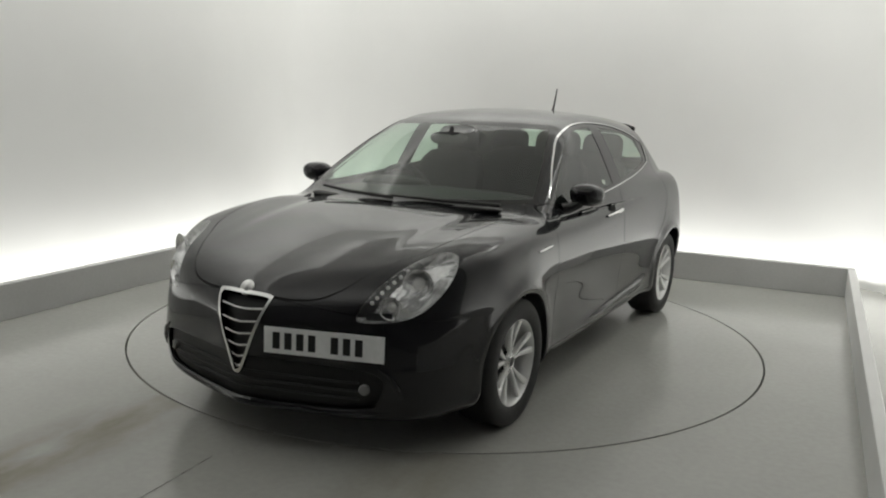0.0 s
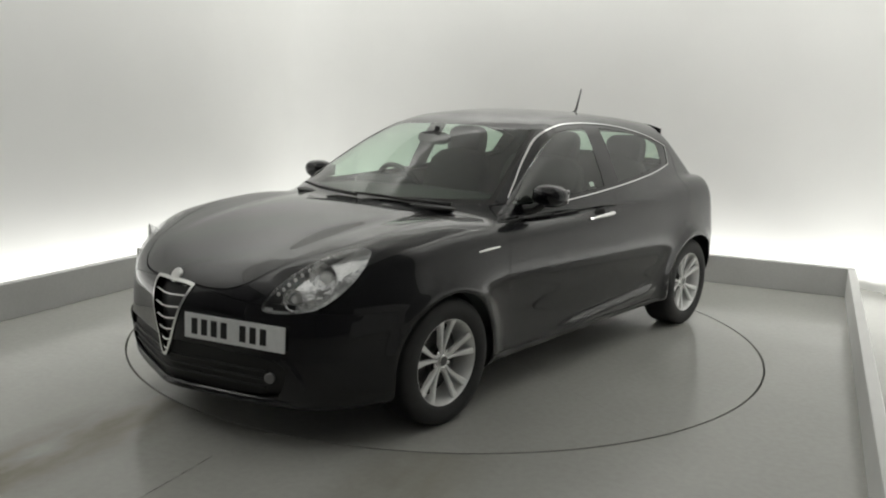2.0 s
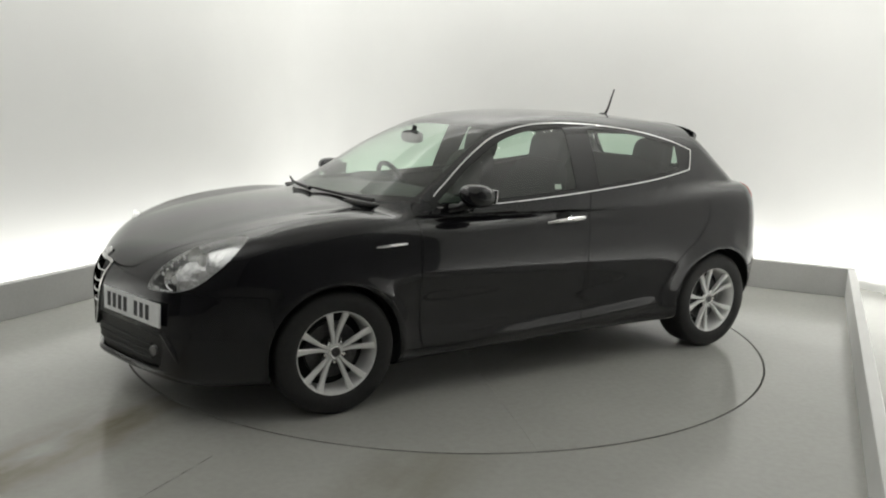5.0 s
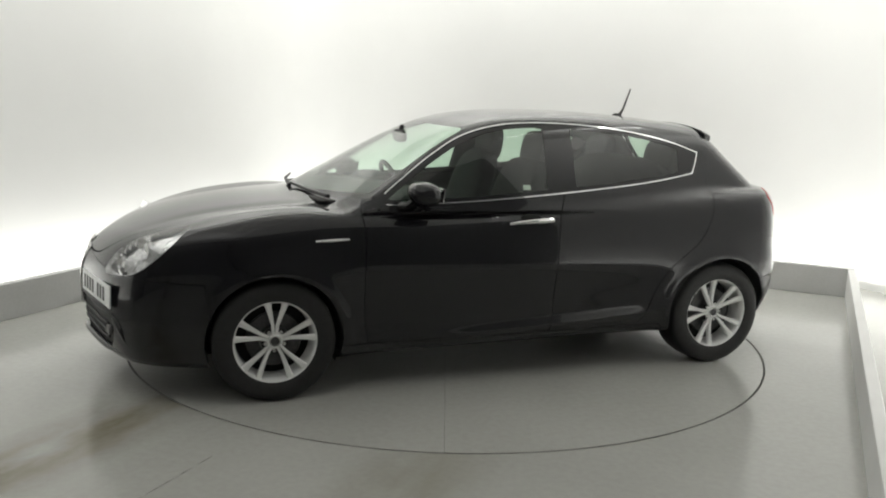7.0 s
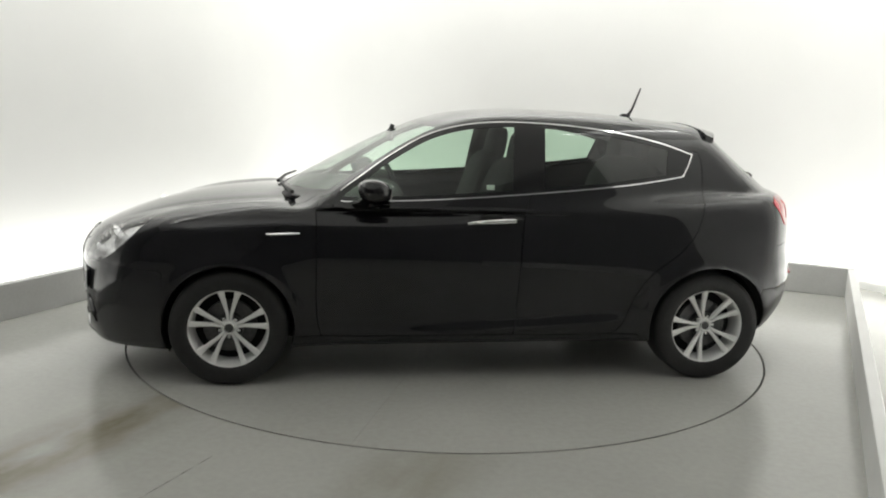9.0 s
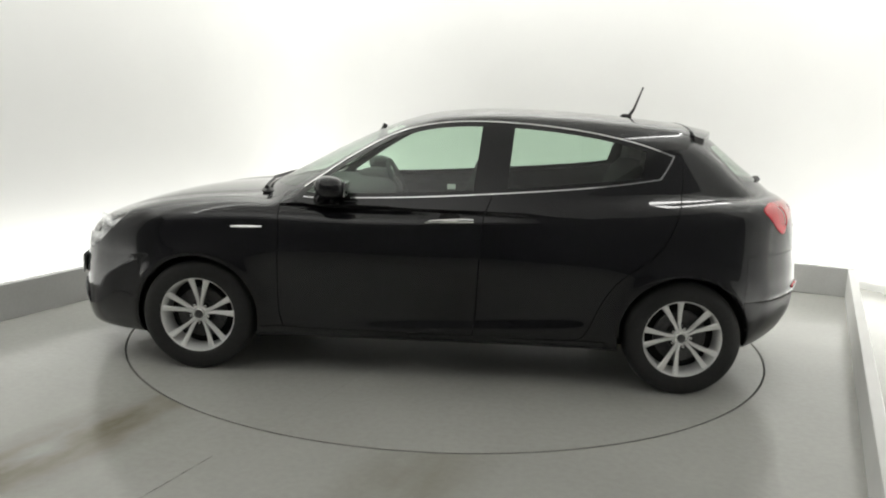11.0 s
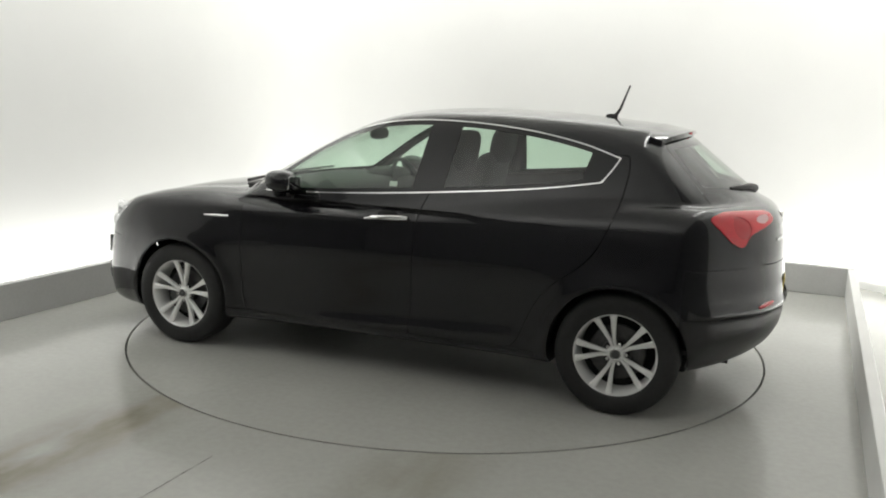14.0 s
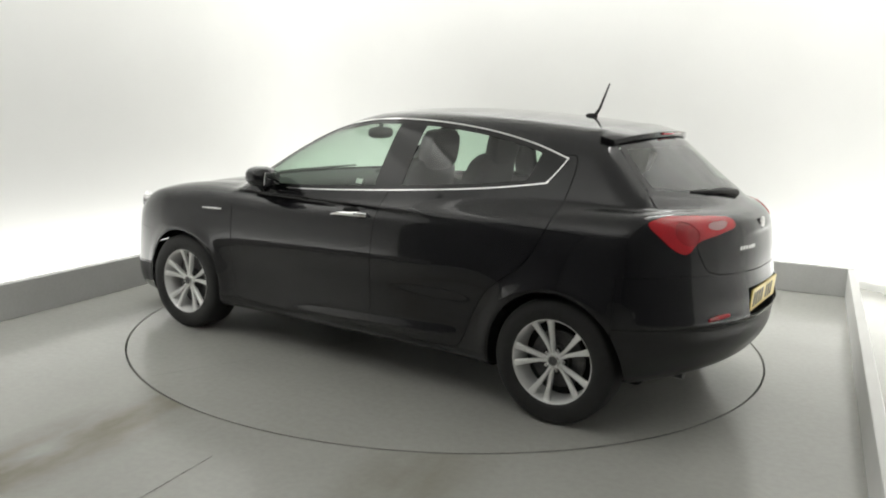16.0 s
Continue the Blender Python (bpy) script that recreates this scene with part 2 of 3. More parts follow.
# ---------------------------------------------------------------- car body shape
AX, AY, AZ = 1.308, 0.245, -0.008      # front axle centre from the turntable axis
WB, HUB = 2.634, 0.316                 # wheelbase, hub height in car space


def spline(xs, ys):
    """A smooth curve through a few points, flat beyond its ends."""
    xs, ys = np.array(xs, float), np.array(ys, float)
    d = np.diff(ys) / np.diff(xs)
    m = np.concatenate([[d[0]], (d[:-1] + d[1:]) / 2, [d[-1]]])

    def f(x):
        x = np.clip(x, xs[0], xs[-1])
        i = np.clip(np.searchsorted(xs, x) - 1, 0, len(xs) - 2)
        h = xs[i + 1] - xs[i]
        t = (x - xs[i]) / h
        return ((1 + 2 * t) * (1 - t) ** 2 * ys[i] + t * (1 - t) ** 2 * h * m[i]
                + t * t * (3 - 2 * t) * ys[i + 1] + t * t * (t - 1) * h * m[i + 1])
    return f


def smax(a, b, k):
    h = np.maximum(k - np.abs(a - b), 0) / k
    return np.maximum(a, b) + h * h * k / 4


def smin(a, b, k):
    return -smax(-a, -b, k)


hood_z = spline((-3.5, -3.3, -3.0, -2.5, -1.6, -0.9, -0.5, -0.3, 0.0, 0.3, 0.55, 0.75, 0.88, 0.96),
                (1.02, 1.05, 1.09, 1.09, 1.025, 0.985, 0.988, 0.990, 0.972, 0.930, 0.866, 0.79, 0.72, 0.66))
side_w = spline((-3.5, -3.2, -2.9, -2.634, -2.2, -1.4, -0.6, 0.0, 0.35, 0.7, 0.95),
                (0.82, 0.866, 0.892, 0.895, 0.889, 0.885, 0.883, 0.885, 0.870, 0.829, 0.78))
tuck = spline((0.1, 0.2, 0.27, 0.36, 0.5, 0.66, 0.78, 0.9, 1.0, 1.1),
              (0.10, 0.06, 0.030, 0.024, 0.018, 0.0, 0.006, 0.022, 0.055, 0.10))
nose_x = spline((0.1, 0.2, 0.3, 0.45, 0.55, 0.68, 0.8, 0.9), (0.84, 0.88, 0.91, 0.915, 0.92, 0.91, 0.87, 0.80))
tail_x = spline((0.1, 0.2, 0.4, 0.56, 0.63, 0.72, 0.85, 1.0, 1.1), (-3.09, -3.22, -3.375, -3.398, -3.398, -3.382, -3.367, -3.328, -3.27))
sill_z = spline((-3.5, -3.3, -3.05, -2.6, -1.6, -0.2, 0.4, 0.9), (0.37, 0.31, 0.25, 0.208, 0.196, 0.178, 0.17, 0.20))
roof_z = spline((-3.2, -2.95, -2.5, -2.1, -1.7, -1.4, -1.1, -0.8), (1.380, 1.406, 1.454, 1.482, 1.491, 1.478, 1.436, 1.36))
cab_w = spline((-3.4, -3.0, -2.6, -2.0, -1.2, -0.6, -0.2), (0.66, 0.72, 0.775, 0.815, 0.82, 0.80, 0.77))
screen_x = spline((0.9, 0.99, 1.12, 1.28, 1.42, 1.5), (-0.06, -0.215, -0.455, -0.76, -1.07, -1.27))
back_x = spline((0.95, 1.06, 1.2, 1.36, 1.45), (-3.345, -3.235, -3.055, -2.855, -2.745))


def body_field(x, y, z):
    """Negative inside the closed car body, by height fields seen from the side, the top and the ends."""
    w = np.abs(y)
    rf, rr = np.hypot(x, z - HUB), np.hypot(x + WB, z - HUB)
    flare = (0.012 * (np.exp(-((rf - 0.354) / 0.04) ** 2) + np.exp(-((rr - 0.356) / 0.045) ** 2))
             + 0.014 * (np.exp(-((rf - 0.34) / 0.13) ** 2) + np.exp(-((rr - 0.34) / 0.13) ** 2)))
    # low blade on the doors, rising rearwards, with a shelf above it
    u = z - (0.268 + 0.058 * (-0.75 - x))
    blade = 0.013 * np.where(u > 0, np.exp(-(u / 0.032) ** 2), np.exp(-(u / 0.022) ** 2)) / (1 + np.exp((x + 0.95) / 0.10)) / (1 + np.exp(-(x + 2.10) / 0.03))
    # ledge round the rear bumper above the valance
    u = z - 0.553
    ledge = 0.012 * np.where(u > 0, np.exp(-(u / 0.035) ** 2), np.exp(-(u / 0.020) ** 2)) / (1 + np.exp((x + 3.03) / 0.02))
    side = w - (side_w(x) - tuck(z) + flare + blade + ledge)
    # bonnet: shoulders stand up on both sides of a lower middle panel with two creases
    front = 1 / (1 + np.exp(-(x + 0.25) / 0.06))
    crease = 0.40 + 0.10 * np.clip(-x, -0.8, 0.4)
    drop = 0.05 * (w / 0.8) ** 2 + front / (1 + np.exp((x - 0.42) / 0.09)) * (0.007 * np.exp(-((w - crease - 0.09) / 0.06) ** 2)
                                            - 0.019 * np.exp(-((w - 0.70) / 0.11) ** 2))
    top = (z - (hood_z(x) - drop)) * 0.93
    nose = (x - (nose_x(z) + 0.02 * np.exp(-(w / 0.15) ** 2) - (0.215 + 0.04 * np.clip((z - 0.42) / 0.2, 0, 1)) * (w / 0.8) ** 1.5 - 0.14 * (w / 0.8) ** 8)) * 0.85
    tail = (tail_x(z) - ledge + 0.365 * (w / 0.85) ** 2.6 - x) * 0.88
    low = smax(side, top, 0.09)
    low = smax(low, nose, 0.11)
    low = smax(low, tail, 0.07)
    low = smax(low, sill_z(x) + 0.02 * (w / 0.8) ** 2 - z, 0.04)
    cside = (w - (cab_w(x) - 0.42 * (z - 1.0) - 0.30 * np.maximum(z - 1.0, 0) ** 2)) * 0.88
    ctop = z - (roof_z(x) - 0.05 * (w / 0.6) ** 2.2)
    cfront = (x - (screen_x(z) - 0.255 * (w / 0.75) ** 2.3)) * 0.46
    cback = (back_x(z) + 0.20 * (w / 0.6) ** 2.4 - x) * 0.66
    cab = smax(cside, ctop, 0.10)
    cab = smax(cab, cfront, 0.05)
    cab = smax(cab, cback, 0.05)
    cab = np.maximum(cab, 0.95 - z)
    return smin(low, cab, 0.015 + 0.02 / (1 + np.exp(-(x + 2.75) / 0.05)))


def slope(x, y, z, e=0.004):
    g = np.stack([body_field(x + e, y, z) - body_field(x - e, y, z),
                  body_field(x, y + e, z) - body_field(x, y - e, z),
                  body_field(x, y, z + e) - body_field(x, y, z - e)], -1) / (2 * e)
    return g


def body_shell(cell):
    """Surface net of the body field: points, unit normals and triangles."""
    xs, ys, zs = np.arange(-3.52, 1.02, cell), np.arange(-0.98, 0.981, cell), np.arange(0.1, 1.54, cell)
    f = body_field(xs[:, None, None], ys[None, :, None], zs[None, None, :])
    s = f < 0
    c = [s[i:i - 1 or None, j:j - 1 or None, k:k - 1 or None] for i in (0, 1) for j in (0, 1) for k in (0, 1)]
    count = sum(a.astype(np.int8) for a in c)
    cells = np.argwhere((count > 0) & (count < 8))
    index = -np.ones(count.shape, int)
    index[tuple(cells.T)] = np.arange(len(cells))
    p = np.stack([xs[cells[:, 0]], ys[cells[:, 1]], zs[cells[:, 2]]], 1) + cell / 2
    start = p.copy()
    for _ in range(7):
        g = slope(*p.T)
        p -= (body_field(*p.T) / np.maximum((g * g).sum(1), 0.05))[:, None] * g * 0.8
        p = start + np.clip(p - start, -cell * 0.8, cell * 0.8)
    n = slope(*p.T)
    n /= np.linalg.norm(n, axis=1)[:, None]
    quads = []
    for axis in range(3):
        a = [slice(1, -1)] * 3
        b = list(a)
        a[axis], b[axis] = slice(0, -1), slice(1, None)
        sa, sb = s[tuple(a)], s[tuple(b)]
        edges = np.argwhere(sa != sb) + np.array([0 if k == axis else 1 for k in range(3)])
        way = s[tuple(edges.T)]
        u, v = [k for k in range(3) if k != axis]
        du, dv = np.eye(3, dtype=int)[u], np.eye(3, dtype=int)[v]
        q = np.stack([index[tuple((edges - o).T)] for o in (du + dv, dv, du * 0, du)], 1)
        turn = way if axis != 1 else ~way
        q[~turn] = q[~turn][:, ::-1]
        quads.append(q)
    q = np.concatenate(quads)
    q = q[(q >= 0).all(1)]
    return p, n, np.concatenate([q[:, [0, 1, 2]], q[:, [0, 2, 3]]])


def cut(shell, field):
    """Divide a shell along field(points) = 0 with clean edges: (inside, outside)."""
    p, n, tris = shell
    d = field(p)
    d = np.where(np.abs(d) < 1e-7, 1e-7, d)
    inside = d < 0
    k = inside[tris].sum(1)
    sides = [tris[k == 3].tolist(), tris[k == 0].tolist()]
    made, ap, an = {}, [], []
    for t in tris[(k > 0) & (k < 3)].tolist():
        polys = ([], [])
        for i in range(3):
            a, b = t[i], t[(i + 1) % 3]
            polys[0 if inside[a] else 1].append(a)
            if inside[a] != inside[b]:
                key = (a, b) if a < b else (b, a)
                if key not in made:
                    r = d[key[0]] / (d[key[0]] - d[key[1]])
                    made[key] = len(p) + len(ap)
                    ap.append(p[key[0]] * (1 - r) + p[key[1]] * r)
                    an.append(n[key[0]] * (1 - r) + n[key[1]] * r)
                polys[0].append(made[key])
                polys[1].append(made[key])
        for side, poly in zip(sides, polys):
            for j in range(1, len(poly) - 1):
                side.append([poly[0], poly[j], poly[j + 1]])
    if ap:
        p, n = np.concatenate([p, ap]), np.concatenate([n, an])
    out = []
    for side in sides:
        t = np.array(side, int).reshape(-1, 3)
        used, inv = np.unique(t, return_inverse=True)
        out.append((p[used], n[used], inv.reshape(-1, 3)))
    return out


def outline(points, steps=8):
    """A rounded closed outline (Catmull-Rom) through a few corner points."""
    pts = np.array(points, float)
    t = np.linspace(0, 1, steps, endpoint=False)[:, None]
    rows = []
    for i in range(len(pts)):
        a, b, c, d = (pts[(i + j) % len(pts)] for j in (-1, 0, 1, 2))
        rows.append(0.5 * (2 * b + (c - a) * t + (2 * a - 5 * b + 4 * c - d) * t * t + (3 * b - a - 3 * c + d) * t ** 3))
    return np.concatenate(rows)


def flat_distance(poly, u, v):
    """Signed distance in a plane to a closed outline, negative inside."""
    best, odd = np.full(u.shape, 1e9), np.zeros(u.shape, bool)
    for a, b in zip(poly, np.roll(poly, -1, 0)):
        e = b - a
        t = np.clip(((u - a[0]) * e[0] + (v - a[1]) * e[1]) / max(e @ e, 1e-12), 0, 1)
        best = np.minimum(best, np.hypot(u - a[0] - t * e[0], v - a[1] - t * e[1]))
        if a[1] != b[1]:
            odd ^= ((a[1] > v) != (b[1] > v)) & (u < (b[0] - a[0]) * (v - a[1]) / (b[1] - a[1]) + a[0])
    return np.where(odd, -best, best)

# ---------------------------------------------------------------- the car
car = tagged(new("car"), "glossy black five-door hatchback on the turntable", "car")
car.empty_display_size = 0.3
OFF = np.array([AX, AY, AZ])


def piece(name, shell, mat, parent=car, label="", lift=0.0, solid=0.0, rim_only=False):
    """One part of the body: a cut of the shell, moved along its normals."""
    p, n, t = shell
    if not len(t):
        return None
    q = p + n * lift
    if solid:
        # edge strip and inner skin give the part its thickness
        inner = q - n * solid
        e = np.concatenate([t[:, [0, 1]], t[:, [1, 2]], t[:, [2, 0]]])
        key = {(a, b) for a, b in e.tolist()}
        rim = [(a, b) for a, b in key if (b, a) not in key]
        k = len(q)
        faces = t.tolist() + [[c + k, b + k, a + k] for a, b, c in t.tolist()]
        if rim_only:
            faces = []
        ra = sorted({v for ed in rim for v in ed})
        m1 = {v: 2 * k + i for i, v in enumerate(ra)}
        m2 = {v: 2 * k + len(ra) + i for i, v in enumerate(ra)}
        faces += [[m1[b], m1[a], m2[a], m2[b]] for a, b in rim]
        pts = np.concatenate([q, inner, q[ra], inner[ra]])
        cen = p.mean(0)
        edge = q[ra] - cen
        edge -= (edge * n[ra]).sum(1)[:, None] * n[ra]
        edge /= np.maximum(np.linalg.norm(edge, axis=1), 1e-6)[:, None]
        nn = np.concatenate([n, -n, edge, edge])
    else:
        pts, faces, nn = q, t.tolist(), n
    me = mesh_of(name, pts + OFF, faces, mat, nn)
    ob = new(name, me)
    ob.parent = parent
    ob.visible_shadow = mat not in (SCREEN, LENS)
    if label:
        ob["label"] = label
    return ob


def cpart(name, bm, mat, parent=car, label="", smooth=True, at=None):
    for v in bm.verts:
        v.co = (at @ v.co if at else v.co) + Vector(OFF)
    return part(name, bm, mat, parent, label, smooth)


shell = body_shell(0.017)
X, Y, Z = 0, 1, 2
# wheel openings
ARCH_F, ARCH_R = 0.340, 0.345
for hub_x, radius in ((0.0, ARCH_F), (-WB, ARCH_R)):
    _, shell = cut(shell, lambda p: np.maximum(np.hypot(p[:, X] - hub_x, p[:, Z] - HUB) - radius, 0.5 - np.abs(p[:, Y])))
# side windows with a bright surround
DLO = outline(((-0.55, 1.000), (-0.70, 1.125), (-0.88, 1.245), (-1.06, 1.338), (-1.26, 1.392), (-1.50, 1.412), (-1.80, 1.405), (-2.10, 1.375),
               (-2.36, 1.325), (-2.535, 1.270), (-2.55, 1.255), (-2.49, 1.160), (-2.45, 1.143), (-2.13, 1.096), (-1.63, 1.048), (-1.10, 1.008), (-0.75, 0.993)))


def side_window(p):
    return np.maximum(flat_distance(DLO, p[:, X], p[:, Z]), 0.4 - np.abs(p[:, Y]))


daylight, shell = cut(shell, side_window)
surround, shell = cut(shell, lambda p: side_window(p) - np.interp(p[:, X], (-1.3, -0.8), (0.0065, 0.0038)))
panes, frames = cut(daylight, lambda p: side_window(p) + 0.022)
pillar, panes = cut(panes, lambda p: np.abs(p[:, X] + 1.580 + 0.10 * (p[:, Z] - 1.05)) - 0.088)
quarter, panes = cut(panes, lambda p: p[:, X] + 2.395 + 0.25 * (p[:, Z] - 1.2))
# windscreen and rear window
WS = outline(((-0.70, 1.012), (0.0, 0.992), (0.70, 1.012), (0.715, 1.035), (0.64, 1.22), (0.545, 1.385), (0.52, 1.398), (0.0, 1.412), (-0.52, 1.398), (-0.545, 1.385), (-0.64, 1.22), (-0.715, 1.035)))
RW = outline(((-0.57, 1.118), (0.0, 1.095), (0.57, 1.118), (0.585, 1.14), (0.545, 1.25), (0.50, 1.335), (0.475, 1.345), (0.0, 1.358), (-0.475, 1.345), (-0.50, 1.335), (-0.545, 1.25), (-0.585, 1.14)))
windscreen, shell = cut(shell, lambda p: np.maximum(flat_distance(WS, p[:, Y], p[:, Z]), np.maximum(p[:, X], -1.25 - p[:, X])))
rear_window, shell = cut(shell, lambda p: np.maximum(flat_distance(RW, p[:, Y], p[:, Z]), p[:, X] + 2.72))
# lamps
HL = outline(((0.51, 0.630), (0.514, 0.68), (0.548, 0.748), (0.58, 0.803), (0.61, 0.842), (0.65, 0.870), (0.705, 0.884), (0.758, 0.870), (0.782, 0.82), (0.776, 0.755), (0.745, 0.69), (0.70, 0.65), (0.62, 0.628)), 5)
TLP = outline(((0.775, 1.005), (0.70, 1.036), (0.60, 1.040), (0.45, 1.035), (0.35, 1.022), (0.36, 0.985), (0.47, 0.962), (0.60, 0.930), (0.655, 0.880), (0.70, 0.888), (0.745, 0.935)))
TLW = outline(((0.40, 1.012), (0.50, 1.010), (0.535, 0.992), (0.50, 0.978), (0.44, 0.985)))
headlamps, shell = cut(shell, lambda p: np.maximum(flat_distance(HL, np.abs(p[:, Y]), p[:, Z]), 0.385 - p[:, X]))
rear_lamps, shell = cut(shell, lambda p: np.maximum(flat_distance(TLP, np.abs(p[:, Y]), p[:, Z]), p[:, X] + 2.86))
# grille shield, lower intake
GR = outline(((-0.142, 0.675), (-0.128, 0.70), (0.0, 0.705), (0.128, 0.70), (0.142, 0.675), (0.075, 0.50), (0.022, 0.372), (0.0, 0.360), (-0.022, 0.372), (-0.075, 0.50)), 6)
IN = outline(((-0.60, 0.30), (-0.58, 0.42), (-0.20, 0.44), (0.20, 0.44), (0.58, 0.42), (0.60, 0.30), (0.50, 0.255), (0.0, 0.235), (-0.50, 0.255)))


def on_front(poly):
    return lambda p: np.maximum(flat_distance(poly, p[:, Y], p[:, Z]), 0.4 - p[:, X])


grille, shell = cut(shell, on_front(GR))
bright, grille = cut(grille, lambda p: -flat_distance(GR, p[:, Y], p[:, Z]) - 0.013)
intake, shell = cut(shell, on_front(IN))
recess, shell = cut(shell, lambda p: np.maximum(np.maximum(np.abs(p[:, Y]) - 0.285, np.abs(p[:, Z] - 0.622) - 0.068), p[:, X] + 3.2))
skin = shell      # all painted sheet, kept for the dark layer under the shut lines


def split(shell, line, gap=0.0021):
    """Part the sheet along a line and leave an open shut line between: (below zero, above zero)."""
    low, rest = cut(shell, lambda p: line(p) + gap)
    _, high = cut(rest, lambda p: line(p) - gap)
    return low, high


def side_of(p):
    return 0.45 - np.abs(p[:, Y])


# bonnet: seen from above
BN = outline(((-0.40, 0.0), (-0.40, 0.40), (-0.44, 0.62), (-0.40, 0.70), (0.0, 0.695), (0.35, 0.64), (0.55, 0.545), (0.76, 0.42), (0.845, 0.25), (0.875, 0.0),
              (0.845, -0.25), (0.76, -0.42), (0.55, -0.545), (0.35, -0.64), (0.0, -0.695), (-0.40, -0.70), (-0.44, -0.62), (-0.40, -0.40)))
bonnet, shell = split(shell, lambda p: np.maximum(flat_distance(BN, p[:, X], p[:, Y]), 0.62 - p[:, Z]))
# doors: seen from the side
FD = outline(((-0.455, 0.985), (-0.452, 0.80), (-0.45, 0.45), (-0.47, 0.305), (-0.53, 0.272), (-1.0, 0.272), (-1.46, 0.275), (-1.52, 0.31), (-1.535, 0.60), (-1.55, 0.90),
              (-1.60, 1.06), (-1.62, 1.30), (-1.60, 1.413), (-1.40, 1.406), (-1.10, 1.352), (-0.80, 1.195), (-0.58, 1.030)))
RD = outline(((-1.60, 1.06), (-1.55, 0.90), (-1.535, 0.60), (-1.52, 0.31), (-1.58, 0.275), (-2.02, 0.28), (-2.12, 0.32), (-2.19, 0.48), (-2.28, 0.62), (-2.47, 0.78),
              (-2.56, 0.95), (-2.60, 1.12), (-2.60, 1.27), (-2.50, 1.286), (-2.15, 1.370), (-1.85, 1.404), (-1.62, 1.412), (-1.62, 1.30)))
fdoors, shell = split(shell, lambda p: np.maximum(flat_distance(FD, p[:, X], p[:, Z]), side_of(p)))
rdoors, shell = split(shell, lambda p: np.maximum(flat_distance(RD, p[:, X], p[:, Z]) - 0.0021, side_of(p)))
# tailgate, bumpers, sills, roof
TG = outline(((-0.44, 1.39), (0.0, 1.43), (0.44, 1.39), (0.56, 1.20), (0.63, 1.06), (0.62, 0.98), (0.60, 0.86), (0.54, 0.785), (0.30, 0.772), (0.0, 0.768),
              (-0.30, 0.772), (-0.54, 0.785), (-0.60, 0.86), (-0.62, 0.98), (-0.63, 1.06), (-0.56, 1.20)))
tailgate, shell = split(shell, lambda p: np.maximum(flat_distance(TG, p[:, Y], p[:, Z]), p[:, X] + 2.72))
front_bumper, shell = split(shell, lambda p: np.maximum(0.30 + 0.16 * (p[:, Z] - 0.4) - p[:, X], p[:, Z] - 0.655 + 0.10 * (np.abs(p[:, Y]) - 0.5)), 0.0014)
rear_bumper, shell = split(shell, lambda p: np.maximum(p[:, X] + 2.93, p[:, Z] - 0.775), 0.0012)
roof, shell = split(shell, lambda p: np.maximum(np.abs(p[:, Y]) - 0.50, 1.15 - p[:, Z]), 0.0005)
rocker, shell = split(shell, lambda p: np.maximum(p[:, Z] - 0.275, np.abs(p[:, X] + 1.25) - 0.98))
wings, shell = split(shell, lambda p: -0.52 - p[:, X])


def islands(shell, least=60):
    """The separate sheets of a shell, largest first, without crumbs."""
    p, n, t = shell
    mark = np.arange(len(p))
    while True:
        low = mark[t].min(1)
        old = mark.copy()
        for k in range(3):
            np.minimum.at(mark, t[:, k], low)
        mark = mark[mark]
        if (mark == old).all():
            break
    found = []
    for m in np.unique(mark[t[:, 0]]):
        tt = t[mark[t[:, 0]] == m]
        if len(tt) > least:
            used, inv = np.unique(tt, return_inverse=True)
            found.append((p[used], n[used], inv.reshape(-1, 3)))
    return sorted(found, key=lambda s: -len(s[2]))


def both(name, shell, mat, label="", solid=0.0, lift=0.0, parent=car):
    return [piece(name if i == 0 else "pillar_panel", s, mat, parent, label, solid=solid, lift=lift)
            for half in cut(shell, lambda p: -p[:, Y]) for i, s in enumerate(islands(half, 60 if name == "rear_panel" else 6))]


piece("inner_shell", skin, VOID, car, "dark inner sheet behind the shut lines", lift=-0.012)
piece("bonnet", bonnet, PAINT)
piece("roof", roof, PAINT)
piece("tailgate", tailgate, PAINT)
piece("front_bumper", front_bumper, PAINT)
valance, rear_bumper = split(rear_bumper, lambda p: p[:, Z] - 0.535, 0.002)
piece("rear_bumper", rear_bumper, PAINT)
piece("rear_valance", valance, VALANCE, car, "satin black lower rear valance")
fd = both("front_door", fdoors, PAINT)
rd = both("rear_door", rdoors, PAINT)
both("sill", rocker, PAINT)
both("front_wing", wings, PAINT)
both("rear_panel", shell, PAINT)
surround, tip = cut(surround, lambda p: p[:, X] + 0.575)
both("mirror_triangle", tip, GLOSS_BLACK)
for s in cut(surround, lambda p: -p[:, Y]):
    piece("window_surround", s, CHROME, car, "bright chrome window strip", lift=0.004, solid=0.01)
both("window_rubber", frames, GLOSS_BLACK, "black window seal", lift=0.0)
both("centre_pillar", pillar, GLOSS_BLACK, "gloss black centre pillar", lift=0.001)
both("quarter_panel", quarter, GLOSS_BLACK, "gloss black rear quarter trim", lift=0.0)
fpane, rpane = cut(panes, lambda p: -p[:, X] - 1.585)
both("front_window", fpane, SCREEN, "tinted side glass", lift=-0.002)
both("rear_window", rpane, SCREEN, "tinted side glass", lift=-0.002)
ws_clear, ws_edge = cut(windscreen, lambda p: flat_distance(WS, p[:, Y], p[:, Z]) + 0.022)
ws = piece("windscreen", ws_clear, SCREEN, car, "clear laminated windscreen")
